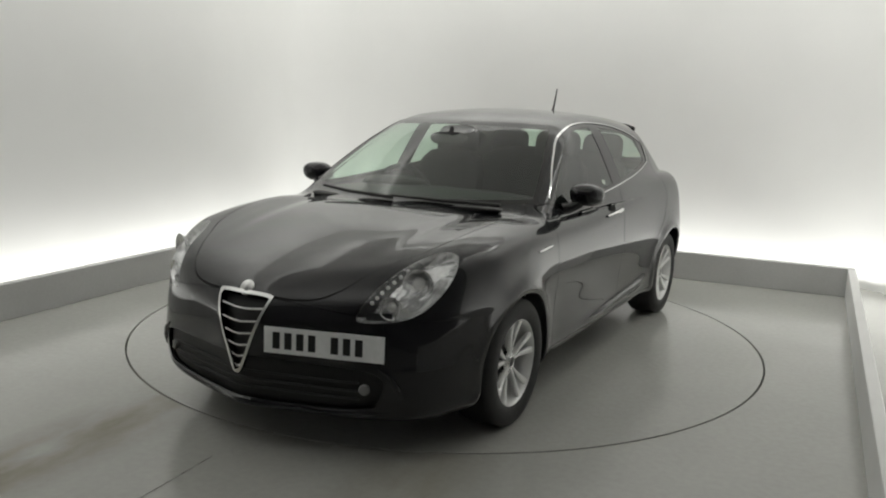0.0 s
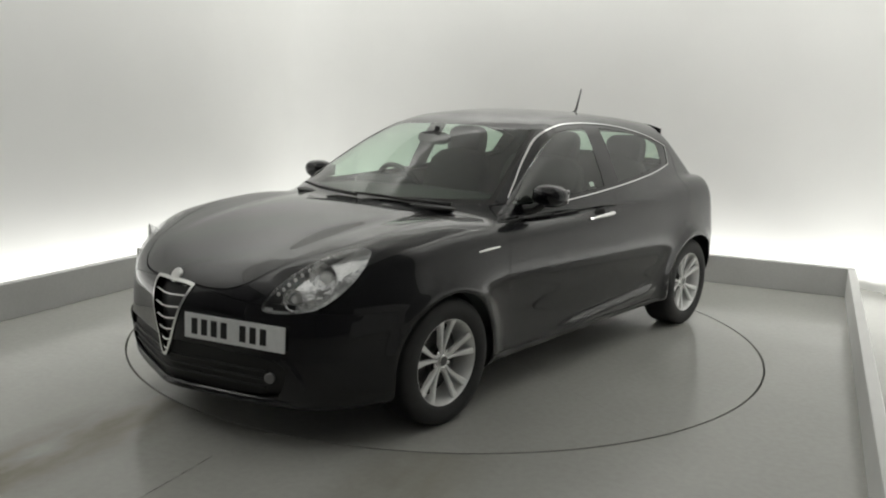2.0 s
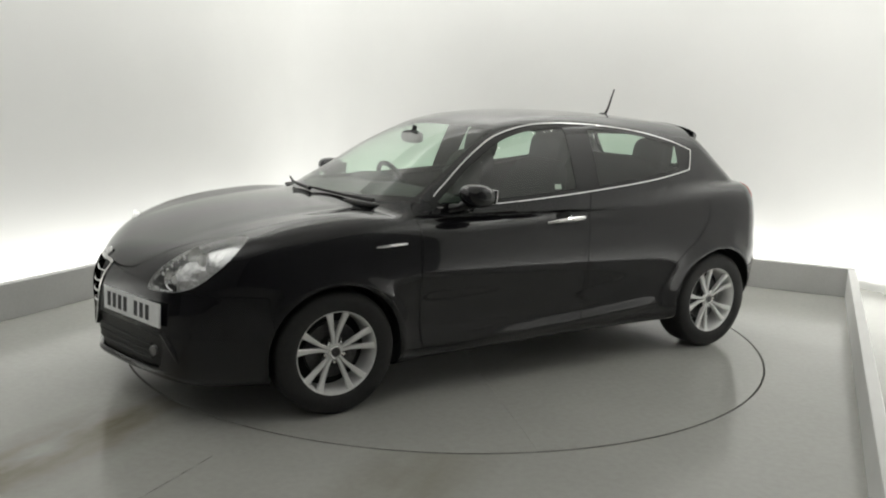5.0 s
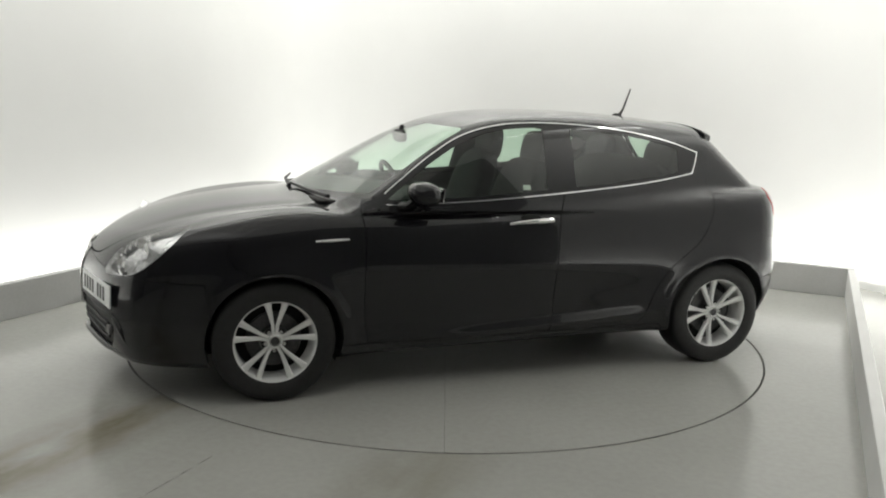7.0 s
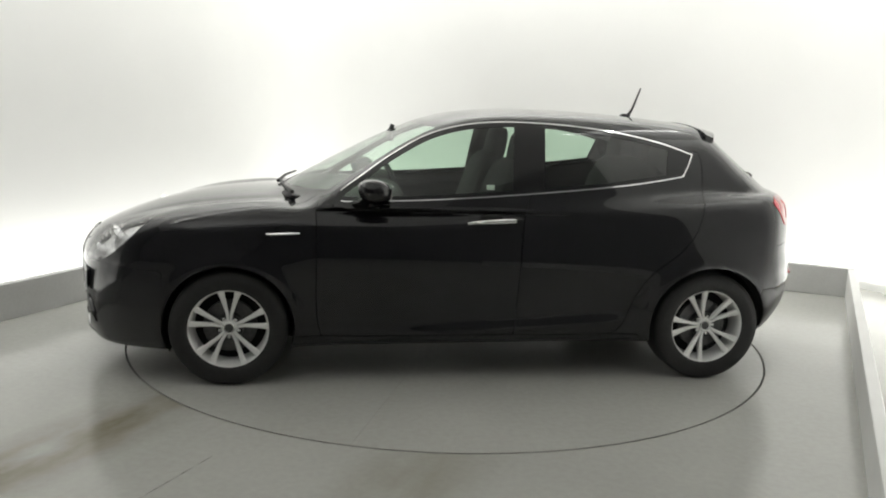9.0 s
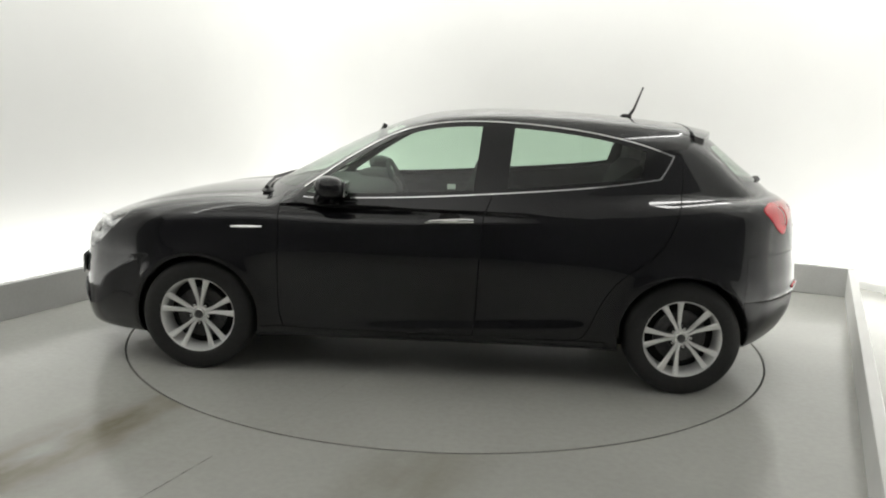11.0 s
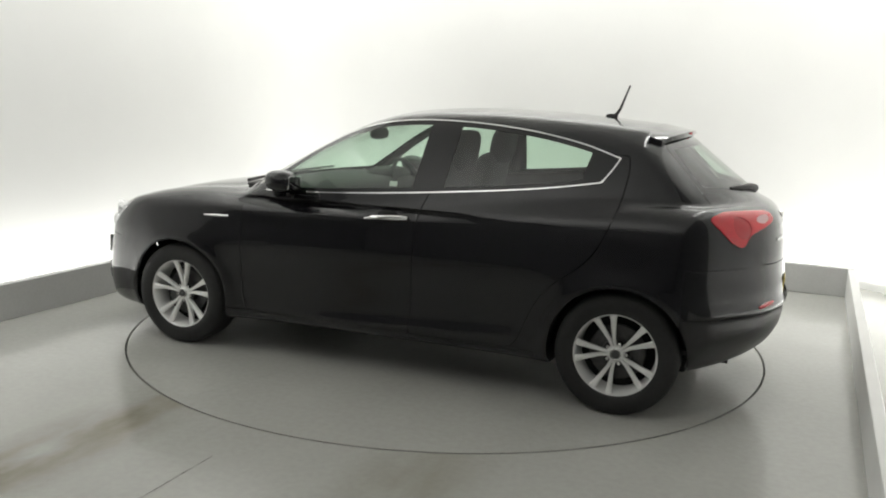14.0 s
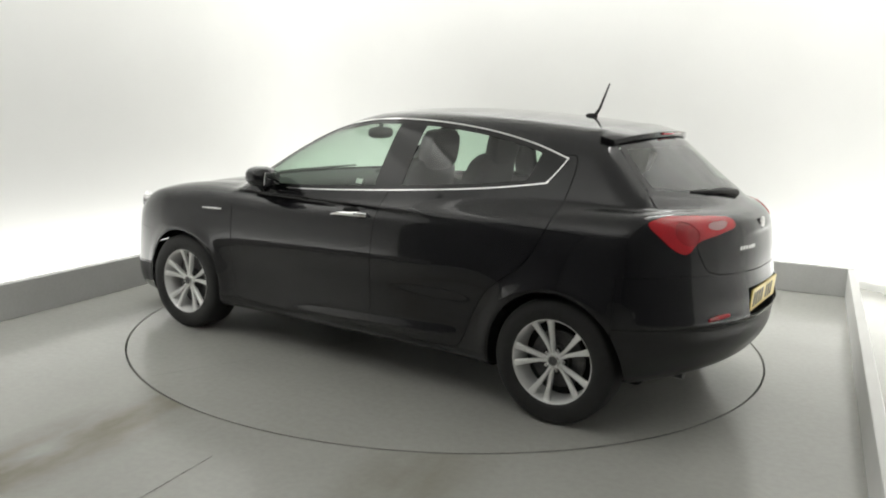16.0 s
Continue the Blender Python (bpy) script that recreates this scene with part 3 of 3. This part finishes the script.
piece("black_border", ws_edge, GLOSS_BLACK, ws, "black printed glass border")
rw_clear, rw_edge = cut(rear_window, lambda p: flat_distance(RW, p[:, Y], p[:, Z]) + 0.025)
rw = piece("tailgate_window", rw_clear, SCREEN, car, "tinted tailgate glass")
piece("black_border", rw_edge, GLOSS_BLACK, rw, "black printed glass border")
for s in cut(headlamps, lambda p: -p[:, Y]):
    hl = piece("headlamp", s, LENS, car, "clear headlamp lens with bright reflectors")
    piece("lamp_wall", s, LAMP_SILVER, hl, "silver lamp side wall", lift=-0.002, solid=0.034, rim_only=True)
    mask, bowl = cut(s, lambda p: np.maximum(np.abs(p[:, Y]) - 0.548 - 0.42 * (p[:, Z] - 0.63), 0.645 - p[:, Z]))
    piece("lamp_mask", mask, DARK, hl, "dark lamp mask", lift=-0.03)
    piece("lamp_bowl", bowl, LAMP_SILVER, hl, "silver lamp bowl", lift=-0.035)
for s in cut(rear_lamps, lambda p: -p[:, Y]):
    white, s = cut(s, lambda p: flat_distance(TLW, np.abs(p[:, Y]), p[:, Z]))
    round_lamp, s = cut(s, lambda p: np.hypot(np.abs(p[:, Y]) - 0.645, p[:, Z] - 0.965) - 0.052)
    tl = piece("tail_lamp", s, RED, car, "red tail lamp", lift=0.004, solid=0.02)
    piece("reversing_lamp", white, CLEAR_PINK, tl, "pale reversing lamp", lift=0.003)
    piece("round_brake_lamp", round_lamp, RED_DARK, tl, "darker red round lamp", lift=0.001)
piece("plate_recess", recess, DARK, car, "dark plate recess", lift=-0.055)
piece("grille", grille, DARK, car, "black shield grille", lift=-0.03)
piece("grille_frame", bright, SATIN, car, "bright grille frame", lift=0.006, solid=0.03)
piece("lower_intake", intake, DARK, car, "black lower air intake", lift=-0.02)

# wheels
TYRE_R = 0.308


def wheel(hub_x, side, turn):
    sgn = 1 if side > 0 else -1
    at = Matrix.Translation((hub_x, sgn * 0.775, HUB)) @ (Matrix.Identity(4) if sgn > 0 else Matrix.Rotation(math.pi, 4, "Z"))
    w = cpart("wheel", lathe([(0.195, -0.09), (0.205, -0.085), (0.198, -0.03), (0.192, 0.02), (0.196, 0.07), (0.208, 0.092), (0.212, 0.096), (0.206, 0.098), (0.200, 0.09), (0.190, 0.04), (0.186, -0.03), (0.195, -0.09)], 64), ALLOY, car, "silver alloy wheel", at=at)
    cpart("tyre", lathe([(0.204, -0.095), (0.225, -0.107), (0.262, -0.110), (0.292, -0.102), (0.304, -0.088), (TYRE_R, -0.06), (TYRE_R, 0.06), (0.304, 0.088), (0.292, 0.102), (0.262, 0.110), (0.225, 0.107), (0.212, 0.100), (0.204, 0.095)], 72), RUBBER, w, "black rubber tyre", at=at)
    cpart("brake_disc", lathe([(0.001, 0.0), (0.138, 0.0), (0.140, 0.004), (0.140, 0.018), (0.138, 0.022), (0.075, 0.022), (0.07, 0.05), (0.001, 0.05)], 40), STEEL, w, "dull brake disc", at=at)
    cpart("backing", lathe([(0.001, -0.02), (0.19, -0.02), (0.19, -0.03), (0.001, -0.03)], 40), VOID, w, "", at=at)
    for i in range(5):
        a = 2 * math.pi * i / 5 + math.pi / 2 + turn
        for s in (-1, 1):
            bm = bmesh.new()
            rows = []
            for r, off, half, y, dep in ((0.026, 0.007, 0.008, 0.064, 0.03), (0.075, 0.0110, 0.0095, 0.070, 0.028), (0.13, 0.0255, 0.0125, 0.078, 0.026), (0.175, 0.0385, 0.016, 0.088, 0.024), (0.197, 0.0455, 0.021, 0.092, 0.022)):
                c = [(s * (off - half), y - 0.006), (s * (off - half * 0.6), y), (s * (off + half * 0.6), y), (s * (off + half), y - 0.006), (s * (off + half * 0.8), y - dep), (s * (off - half * 0.8), y - dep)]
                ring = []
                for u, yy in c:
                    ring.append(bm.verts.new((r * math.cos(a) - u * math.sin(a), yy, r * math.sin(a) + u * math.cos(a))))
                rows.append(ring)
            for p0, p1 in zip(rows, rows[1:]):
                for k in range(6):
                    bm.faces.new((p0[k], p0[(k + 1) % 6], p1[(k + 1) % 6], p1[k]))
            bm.faces.new(rows[0])
            bm.faces.new(rows[-1])
            cpart("spoke", bm, ALLOY, w, at=at)
    cpart("hub", lathe([(0.001, 0.02), (0.066, 0.02), (0.064, 0.048), (0.044, 0.054), (0.037, 0.066), (0.001, 0.067)], 32), ALLOY, w, at=at)
    cap = cpart("centre_cap", lathe([(0.031, 0.064), (0.031, 0.072), (0.027, 0.076), (0.024, 0.074), (0.022, 0.074)], 24), SATIN, w, "round silver centre cap", at=at)
    cpart("cap_badge", lathe([(0.022, 0.070), (0.022, 0.0742), (0.001, 0.0755)], 20), STEEL, cap, "dark round cap badge", at=at)
    for i in range(5):
        a = 2 * math.pi * (i + 0.5) / 5 + math.pi / 2 + turn
        bolt_at = at @ Matrix.Translation((0.051 * math.cos(a), 0.0, 0.051 * math.sin(a)))
        bolt = cpart("wheel_bolt", lathe([(0.0165, 0.046), (0.0165, 0.056), (0.0135, 0.0565), (0.0135, 0.0535), (0.001, 0.0535)], 14), VOID, w, "dark recessed bolt seat", at=bolt_at)
        cpart("bolt_head", lathe([(0.0095, 0.05), (0.0095, 0.062), (0.007, 0.064), (0.001, 0.064)], 6), CHROME, bolt, "bright bolt head", at=bolt_at)
    # dark liner inside the wheel opening
    bm = lathe([(0.342, 0.03), (0.352, -0.28), (0.30, -0.30), (0.001, -0.30)], 48)
    bmesh.ops.bisect_plane(bm, geom=bm.verts[:] + bm.edges[:] + bm.faces[:], plane_co=(0, 0, -0.14 if hub_x == 0 else -0.04), plane_no=(0, 0, -1), clear_outer=True)
    cpart("arch_liner", bm, VOID, car, "dark wheel arch liner", at=at)
    return w


for hx in (0.0, -WB):
    for sd in (1, -1):
        wheel(hx, sd, 0.03 if hx == 0 else -0.32)


def surface_x(y, z, ahead=True):
    """Where the body's front (or rear) face lies at y, z."""
    xs = np.arange(0.3, 1.0, 0.002) if ahead else np.arange(-3.55, -2.7, 0.002)
    inside = xs[body_field(xs, np.full(xs.shape, float(y)), np.full(xs.shape, float(z))) < 0]
    return float(inside.max() if ahead else inside.min()) if len(inside) else (0.3 if ahead else -2.7)


def surface_y(x, z):
    ys = np.arange(0.3, 1.0, 0.002)
    inside = ys[body_field(np.full(ys.shape, float(x)), ys, np.full(ys.shape, float(z))) < 0]
    return float(inside.max()) if len(inside) else 0.3


def surface_z(x, y):
    zs = np.arange(0.6, 1.55, 0.002)
    inside = zs[body_field(np.full(zs.shape, float(x)), np.full(zs.shape, float(y)), zs) < 0]
    return float(inside.max()) if len(inside) else 0.6


def oval_disc(r, depth, dome=0.004, n=32):
    return lathe([(r, 0.0), (r, depth * 0.6), (r * 0.93, depth), (r * 0.5, depth + dome), (0.001, depth + dome * 1.3)], n, "x")


# grille bars, emblem, number plate
half = spline((0.36, 0.50, 0.675), (0.004, 0.062, 0.128))
for z in (0.645, 0.592, 0.540, 0.488, 0.438, 0.395):
    w = float(half(z))
    cpart("grille_bar", tube([(surface_x(w * k, z) - 0.006, w * k, z - 0.010 * (1 - abs(k))) for k in (-1, -0.6, -0.2, 0.2, 0.6, 1)], 0.0055, 6), SATIN, car, "bright grille bar")
cpart("emblem", oval_disc(0.036, 0.010), SATIN, car, "round silver bonnet emblem", at=Matrix.Translation((surface_x(0, 0.712) - 0.004, 0, 0.712)) @ Matrix.Rotation(radians(-28), 4, "Y"))


def number_plate(at, mat, label, groups):
    plate = cpart("number_plate", box(-0.004, 0.004, -0.26, 0.26, -0.0555, 0.0555, 0.002), mat, car, label, False, at)
    for y0 in groups:
        cpart("plate_bar", box(0.0042, 0.0052, y0 - 0.016, y0 + 0.016, -0.035, 0.035), INK, plate, "plain black bar", False, at)


BARS = (-0.205, -0.153, -0.101, -0.049, 0.049, 0.101, 0.153)
number_plate(Matrix.Translation((0.838, 0.383, 0.524)) @ Matrix.Rotation(radians(17), 4, "Z") @ Matrix.Rotation(radians(-2), 4, "Y"), PLATE_W, "white front number plate with black bars", BARS)
cpart("plate_plinth", box(-0.05, 0.0, -0.22, 0.22, -0.05, 0.05, 0.01), DARK, car, "", False, Matrix.Translation((0.832, 0.383, 0.524)) @ Matrix.Rotation(radians(17), 4, "Z"))
number_plate(Matrix.Translation((surface_x(0, 0.625, False) + 0.020, 0.0, 0.622)) @ Matrix.Rotation(math.pi, 4, "Z") @ Matrix.Rotation(radians(4), 4, "Y"), PLATE_Y, "yellow rear number plate with black bars", BARS)

for sd in (1, -1):
    # fog lamps in the bumper corners, bright edge of the intake
    fx = surface_x(0.545, 0.345)
    cpart("fog_lamp", lathe([(0.024, -0.02), (0.024, 0.006), (0.020, 0.010), (0.001, 0.013)], 24, "x"), FOG, car, "small round fog lamp", at=Matrix.Translation((fx - 0.012, sd * 0.545, 0.345)) @ Matrix.Rotation(radians(sd * 28), 4, "Z"))
    cpart("intake_blade", tube([(surface_x(y, z) + 0.002, sd * y, z) for y, z in ((0.60, 0.44), (0.64, 0.41), (0.67, 0.36), (0.685, 0.31))], (0.004, 0.012, 0.012, 0.004), 8), PAINT, car)
    # projector, turn lamp and row of small lights inside the headlamp
    for y, z, r, back in ((0.665, 0.775, 0.062, 0.045), (0.60, 0.685, 0.046, 0.040)):
        x = surface_x(y, z)
        m = Matrix.Translation((x - back - 0.025, sd * y, z)) @ Matrix.Rotation(radians(sd * 22), 4, "Z")
        cup = cpart("reflector_cup", lathe([(0.001, 0.0), (r * 0.4, 0.004), (r * 0.75, 0.02), (r, 0.05), (r * 1.06, 0.052)], 28, "x"), LAMP_SILVER, car, "round bright lamp reflector", at=m)
        cpart("bulb_lens", lathe([(r * 0.42, 0.012), (r * 0.42, 0.03), (r * 0.3, 0.040), (0.001, 0.045)], 20, "x"), CLEAR_LAMP, cup, at=m)
    for i in range(7):
        k = i / 6
        y, z = 0.540 + 0.075 * k, 0.70 + 0.115 * k
        x = surface_x(y, z)
        cpart("day_light", lathe([(0.009, 0.0), (0.009, 0.006), (0.001, 0.010)], 12, "x"), CLEAR_LAMP, car, at=Matrix.Translation((x - 0.03, sd * y, z)))
    x = surface_x(0.575, 0.645)
    cpart("turn_lamp", box(-0.02, 0.0, -0.055, 0.055, -0.016, 0.016, 0.006), DARK, car, "dark turn lamp bezel", at=Matrix.Translation((x - 0.028, sd * 0.575, 0.645)) @ Matrix.Rotation(radians(sd * 24), 4, "Z"))
    # door mirror
    mir = cpart("door_mirror", blob(-0.745, sd * 0.905, 1.055, 0.085, 0.092, 0.060, 2.4, 28, 0.15), PAINT, car, "glossy black door mirror")
    cpart("mirror_glass", box(-0.005, 0.0, -0.06, 0.06, -0.036, 0.036, 0.004), CHROME, mir, "mirror glass", at=Matrix.Translation((-0.826, sd * 0.905, 1.05)) @ Matrix.Rotation(radians(-6), 4, "Y"))
    cpart("mirror_foot", tube([(-0.66, sd * 0.80, 0.975), (-0.685, sd * 0.84, 0.985), (-0.71, sd * 0.88, 1.015)], (0.034, 0.026, 0.03), 12), GLOSS_BLACK, mir, "black mirror foot")
    # door handle: a bar over a near-black bulge, coloured as the scoop's shade
    rows = [(-1.245, 0.884), (-1.29, 0.893), (-1.36, 0.898), (-1.44, 0.902), (-1.50, 0.902)]
    cpart("door_handle", tube([(x, sd * (surface_y(x, z) + d), z) for (x, z), d in zip(rows, (0.004, 0.022, 0.028, 0.027, 0.012))], (0.007, 0.010, 0.0125, 0.015, 0.012), 10), CHROME, car, "chrome door handle")
    cpart("handle_shade", blob(-1.375, sd * (surface_y(-1.375, 0.902) - 0.008), 0.908, 0.062, 0.0105, 0.028, 2.2, 20), VOID, car, "dark patch for the shade in the handle recess")
    # wing badge
    cpart("wing_badge", tube([(x, sd * (surface_y(x, 0.822) + 0.002), 0.820 + 0.002 * i) for i, x in enumerate((-0.195, -0.25, -0.31, -0.365))], (0.005, 0.0075, 0.0075, 0.005), 6), CHROME, car, "small chrome side badge")
    # reflector and lower trim at the rear
    ry = [(0.46, 0.585), (0.52, 0.58), (0.58, 0.572)]
    cpart("rear_reflector", tube([(surface_x(y, z, False) - 0.002, sd * y, z) for y, z in ry], (0.008, 0.013, 0.008), 8), RED_DARK, car, "red bumper reflector")

# lower lip along the front bumper
ends = np.linspace(-0.70, 0.70, 25)
cpart("bumper_lip", tube([(surface_x(y, 0.235) - 0.004, y, 0.232 + 0.02 * (abs(y) / 0.7) ** 3) for y in ends], [0.006 + 0.012 * (1 - (abs(y) / 0.7) ** 4) for y in ends], 10), PAINT, car, "glossy black front lip")
for z in (0.30, 0.335, 0.37):
    ends = np.linspace(-0.52, 0.52, 13)
    cpart("intake_slat", tube([(surface_x(y, z) - 0.016, y, z) for y in ends], 0.006, 6), DARK, car)

# rear roof spoiler
bm = bmesh.new()
grid = []
for i in range(9):
    x = -2.68 - 0.160 * i / 8
    row = []
    for j in range(25):
        k = -1 + j / 12
        # flush with the cabin sides, with a small fin running down each end
        xx = x + 0.10 * abs(k) ** 3 * (i / 8)
        y = k * (float(cab_w(xx)) - 0.206 - 0.02 * i / 8)
        z = float(roof_z(xx)) - 0.05 * (abs(y) / 0.6) ** 2.2 + 0.003 - 0.016 * i / 8 - 0.016 * abs(k) ** 8
        row.append((bm.verts.new((xx, y, z)), bm.verts.new((xx, y, z - 0.010 - 0.016 * (1 - abs(k) ** 6) - 0.05 * abs(k) ** 8 * (1 - 0.7 * i / 8)))))
    grid.append(row)
for a, b in zip(grid, grid[1:]):
    for j in range(24):
        bm.faces.new((a[j][0], a[j + 1][0], b[j + 1][0], b[j][0]))
        bm.faces.new((a[j][1], b[j][1], b[j + 1][1], a[j + 1][1]))
    for j in (0, 24):
        bm.faces.new((a[j][0], b[j][0], b[j][1], a[j][1]))
for row in (grid[0], grid[-1]):
    for j in range(24):
        bm.faces.new((row[j][0], row[j][1], row[j + 1][1], row[j + 1][0]))
spoiler = cpart("spoiler", bm, PAINT, car, "glossy black roof spoiler")
cpart("high_brake_lamp", box(-0.006, 0.004, -0.14, 0.14, -0.006, 0.006, 0.002), RED_DARK, spoiler, "narrow dark red brake lamp", at=Matrix.Translation((-2.843, 0, 1.393)))

# aerial
ant = cpart("aerial", tube([(-2.405, 0, surface_z(-2.405, 0) + 0.01), (-2.43, 0, 1.51), (-2.478, 0, 1.645)], (0.011, 0.0075, 0.0045), 8), DARK, car, "thin black roof aerial")
cpart("aerial_foot", blob(-2.385, 0, surface_z(-2.385, 0) + 0.006, 0.036, 0.017, 0.015, 2.0, 16), DARK, ant, "black aerial foot")

# wipers
cpart("wiper", tube([(-0.315, 0.60, 1.010), (-0.265, 0.36, 1.012), (-0.215, 0.0, 1.020)], (0.011, 0.009, 0.006), 8), DARK, car, "black windscreen wiper")
cpart("wiper", tube([(-0.205, 0.02, 1.012), (-0.23, -0.30, 1.020), (-0.29, -0.50, 1.030)], (0.011, 0.009, 0.006), 8), DARK, car, "black windscreen wiper")
cpart("scuttle", blob(-0.36, 0, 0.982, 0.12, 0.60, 0.014, 4.0, 28), DARK, car, "black scuttle panel below the windscreen")
rwz = 1.128
cpart("rear_wiper", tube([(surface_x(0, rwz - 0.02, False) - 0.014, -0.02, rwz - 0.020), (surface_x(0.12, rwz, False) - 0.022, 0.12, rwz), (surface_x(0.26, rwz + 0.004, False) - 0.018, 0.26, rwz + 0.004), (surface_x(0.38, rwz + 0.006, False) - 0.008, 0.38, rwz + 0.006)], (0.022, 0.017, 0.011, 0.005), 10), DARK, car, "black rear wiper")

# tailgate emblem, name, handle line, lower valance, exhaust
cpart("tailgate_emblem", oval_disc(0.036, 0.008), SATIN, car, "round silver tailgate emblem", at=Matrix.Translation((surface_x(0, 0.97, False) + 0.002, 0, 0.97)) @ Matrix.Rotation(math.pi, 4, "Z"))
for k in range(6):
    y = 0.20 + 0.028 * k
    cpart("name_bar", box(-0.003, 0.0, -0.009, 0.009, -0.009, 0.009), SATIN, car, "plain bright bar", False, at=Matrix.Translation((surface_x(y, 0.885, False) - 0.001, y, 0.885)) @ Matrix.Rotation(radians(-12), 4, "Z"))
cpart("exhaust", tube([(-2.95, 0.47, 0.262), (-3.05, 0.47, 0.262), (-3.15, 0.47, 0.258)], 0.022, 14), STEEL, car, "round steel exhaust pipe")
cpart("underbody", box(-2.95, 0.55, -0.52, 0.52, 0.165, 0.21, 0.02), VOID, car, "dark underbody")

# label inside the nearer front side glass
sy = surface_y(-1.373, 1.072)
cpart("window_label", box(-0.022, 0.022, -0.001, 0.001, -0.014, 0.014), CLEAR_LAMP, car, "small white paper label on the glass", False, at=Matrix.Translation((-1.373, sy - 0.009, 1.072)) @ Matrix.Rotation(radians(22), 4, "X"))

# ---- cabin
piece("cabin_lining", cut(skin, lambda p: 0.62 - p[:, Z])[0], TRIM, car, "dark cabin lining", lift=-0.028)
cpart("dashboard", blob(-0.62, 0, 0.925, 0.34, 0.70, 0.10, 4.0, 28), TRIM, car, "dark grey dashboard")
cpart("instrument_hood", blob(-0.80, -0.36, 1.01, 0.12, 0.20, 0.055, 3.0, 20), TRIM, car)
m = Matrix.Translation((-0.95, -0.36, 0.955)) @ Matrix.Rotation(radians(-66), 4, "Y")
sw = cpart("steering_wheel", tube([(0.18 * math.cos(a), 0.18 * math.sin(a), 0) for a in (2 * math.pi * i / 32 for i in range(32))], 0.016, 8, True), TRIM, car, "black steering wheel", at=m)
cpart("steering_hub", blob(0, 0, -0.01, 0.06, 0.16, 0.025, 2.4, 16), TRIM, sw, at=m)
rv = cpart("interior_mirror", blob(-0.885, -0.03, 1.305, 0.02, 0.125, 0.038, 3.0, 20), TRIM, car, "dark interior mirror")
cpart("mirror_stem", tube([(-0.88, -0.02, 1.32), (-0.90, -0.02, 1.37)], 0.014, 8), TRIM, rv)


def seat(x, y, width, lean, name, label):
    s = cpart(name, blob(x + 0.25, y, 0.50, 0.28, width, 0.10, 4.0, 20), CLOTH, car, label)
    cpart("backrest", blob(x - 0.08, y, 0.85, 0.085, width, 0.355, 4.2, 24, lean), CLOTH, s)
    return s


def headrest(parent, x, y, z):
    cpart("headrest", blob(x, y, z, 0.06, 0.15, 0.115, 3.8, 20, -0.15), CLOTH, parent)
    for d in (-0.05, 0.05):
        cpart("headrest_post", tube([(x + 0.02, y + d, z - 0.17), (x + 0.005, y + d, z - 0.07)], 0.006, 6), STEEL, parent)


for y in (0.37, -0.37):
    s = seat(-1.38, y, 0.25, -0.32, "front_seat", "dark cloth front seat")
    headrest(s, -1.625, y, 1.25)
s = seat(-2.28, 0, 0.62, -0.28, "rear_seat", "dark cloth rear bench seat")
for y in (0.38, -0.38):
    headrest(s, -2.50, y, 1.215)
cpart("parcel_shelf", box(-3.02, -2.50, -0.60, 0.60, 1.02, 1.045, 0.01), TRIM, car, "dark parcel shelf")


# ---------------------------------------------------------------- motion


def heading(t):
    """Degrees by which the turntable stands at t seconds."""
    return 240.9 - 5.925 * max(0.0, t - 0.165)


def motions():
    times = [0.0, 0.1, 0.2, 0.35, 0.5] + [0.5 + i * 0.5 for i in range(1, 32)]
    walk(car, [(t, pose(0, 0, 0, 0, 0, heading(t))) for t in times])
    walk(turntable, [(t, pose(0, 0, 0, 0, 0, heading(t))) for t in times])


motions()
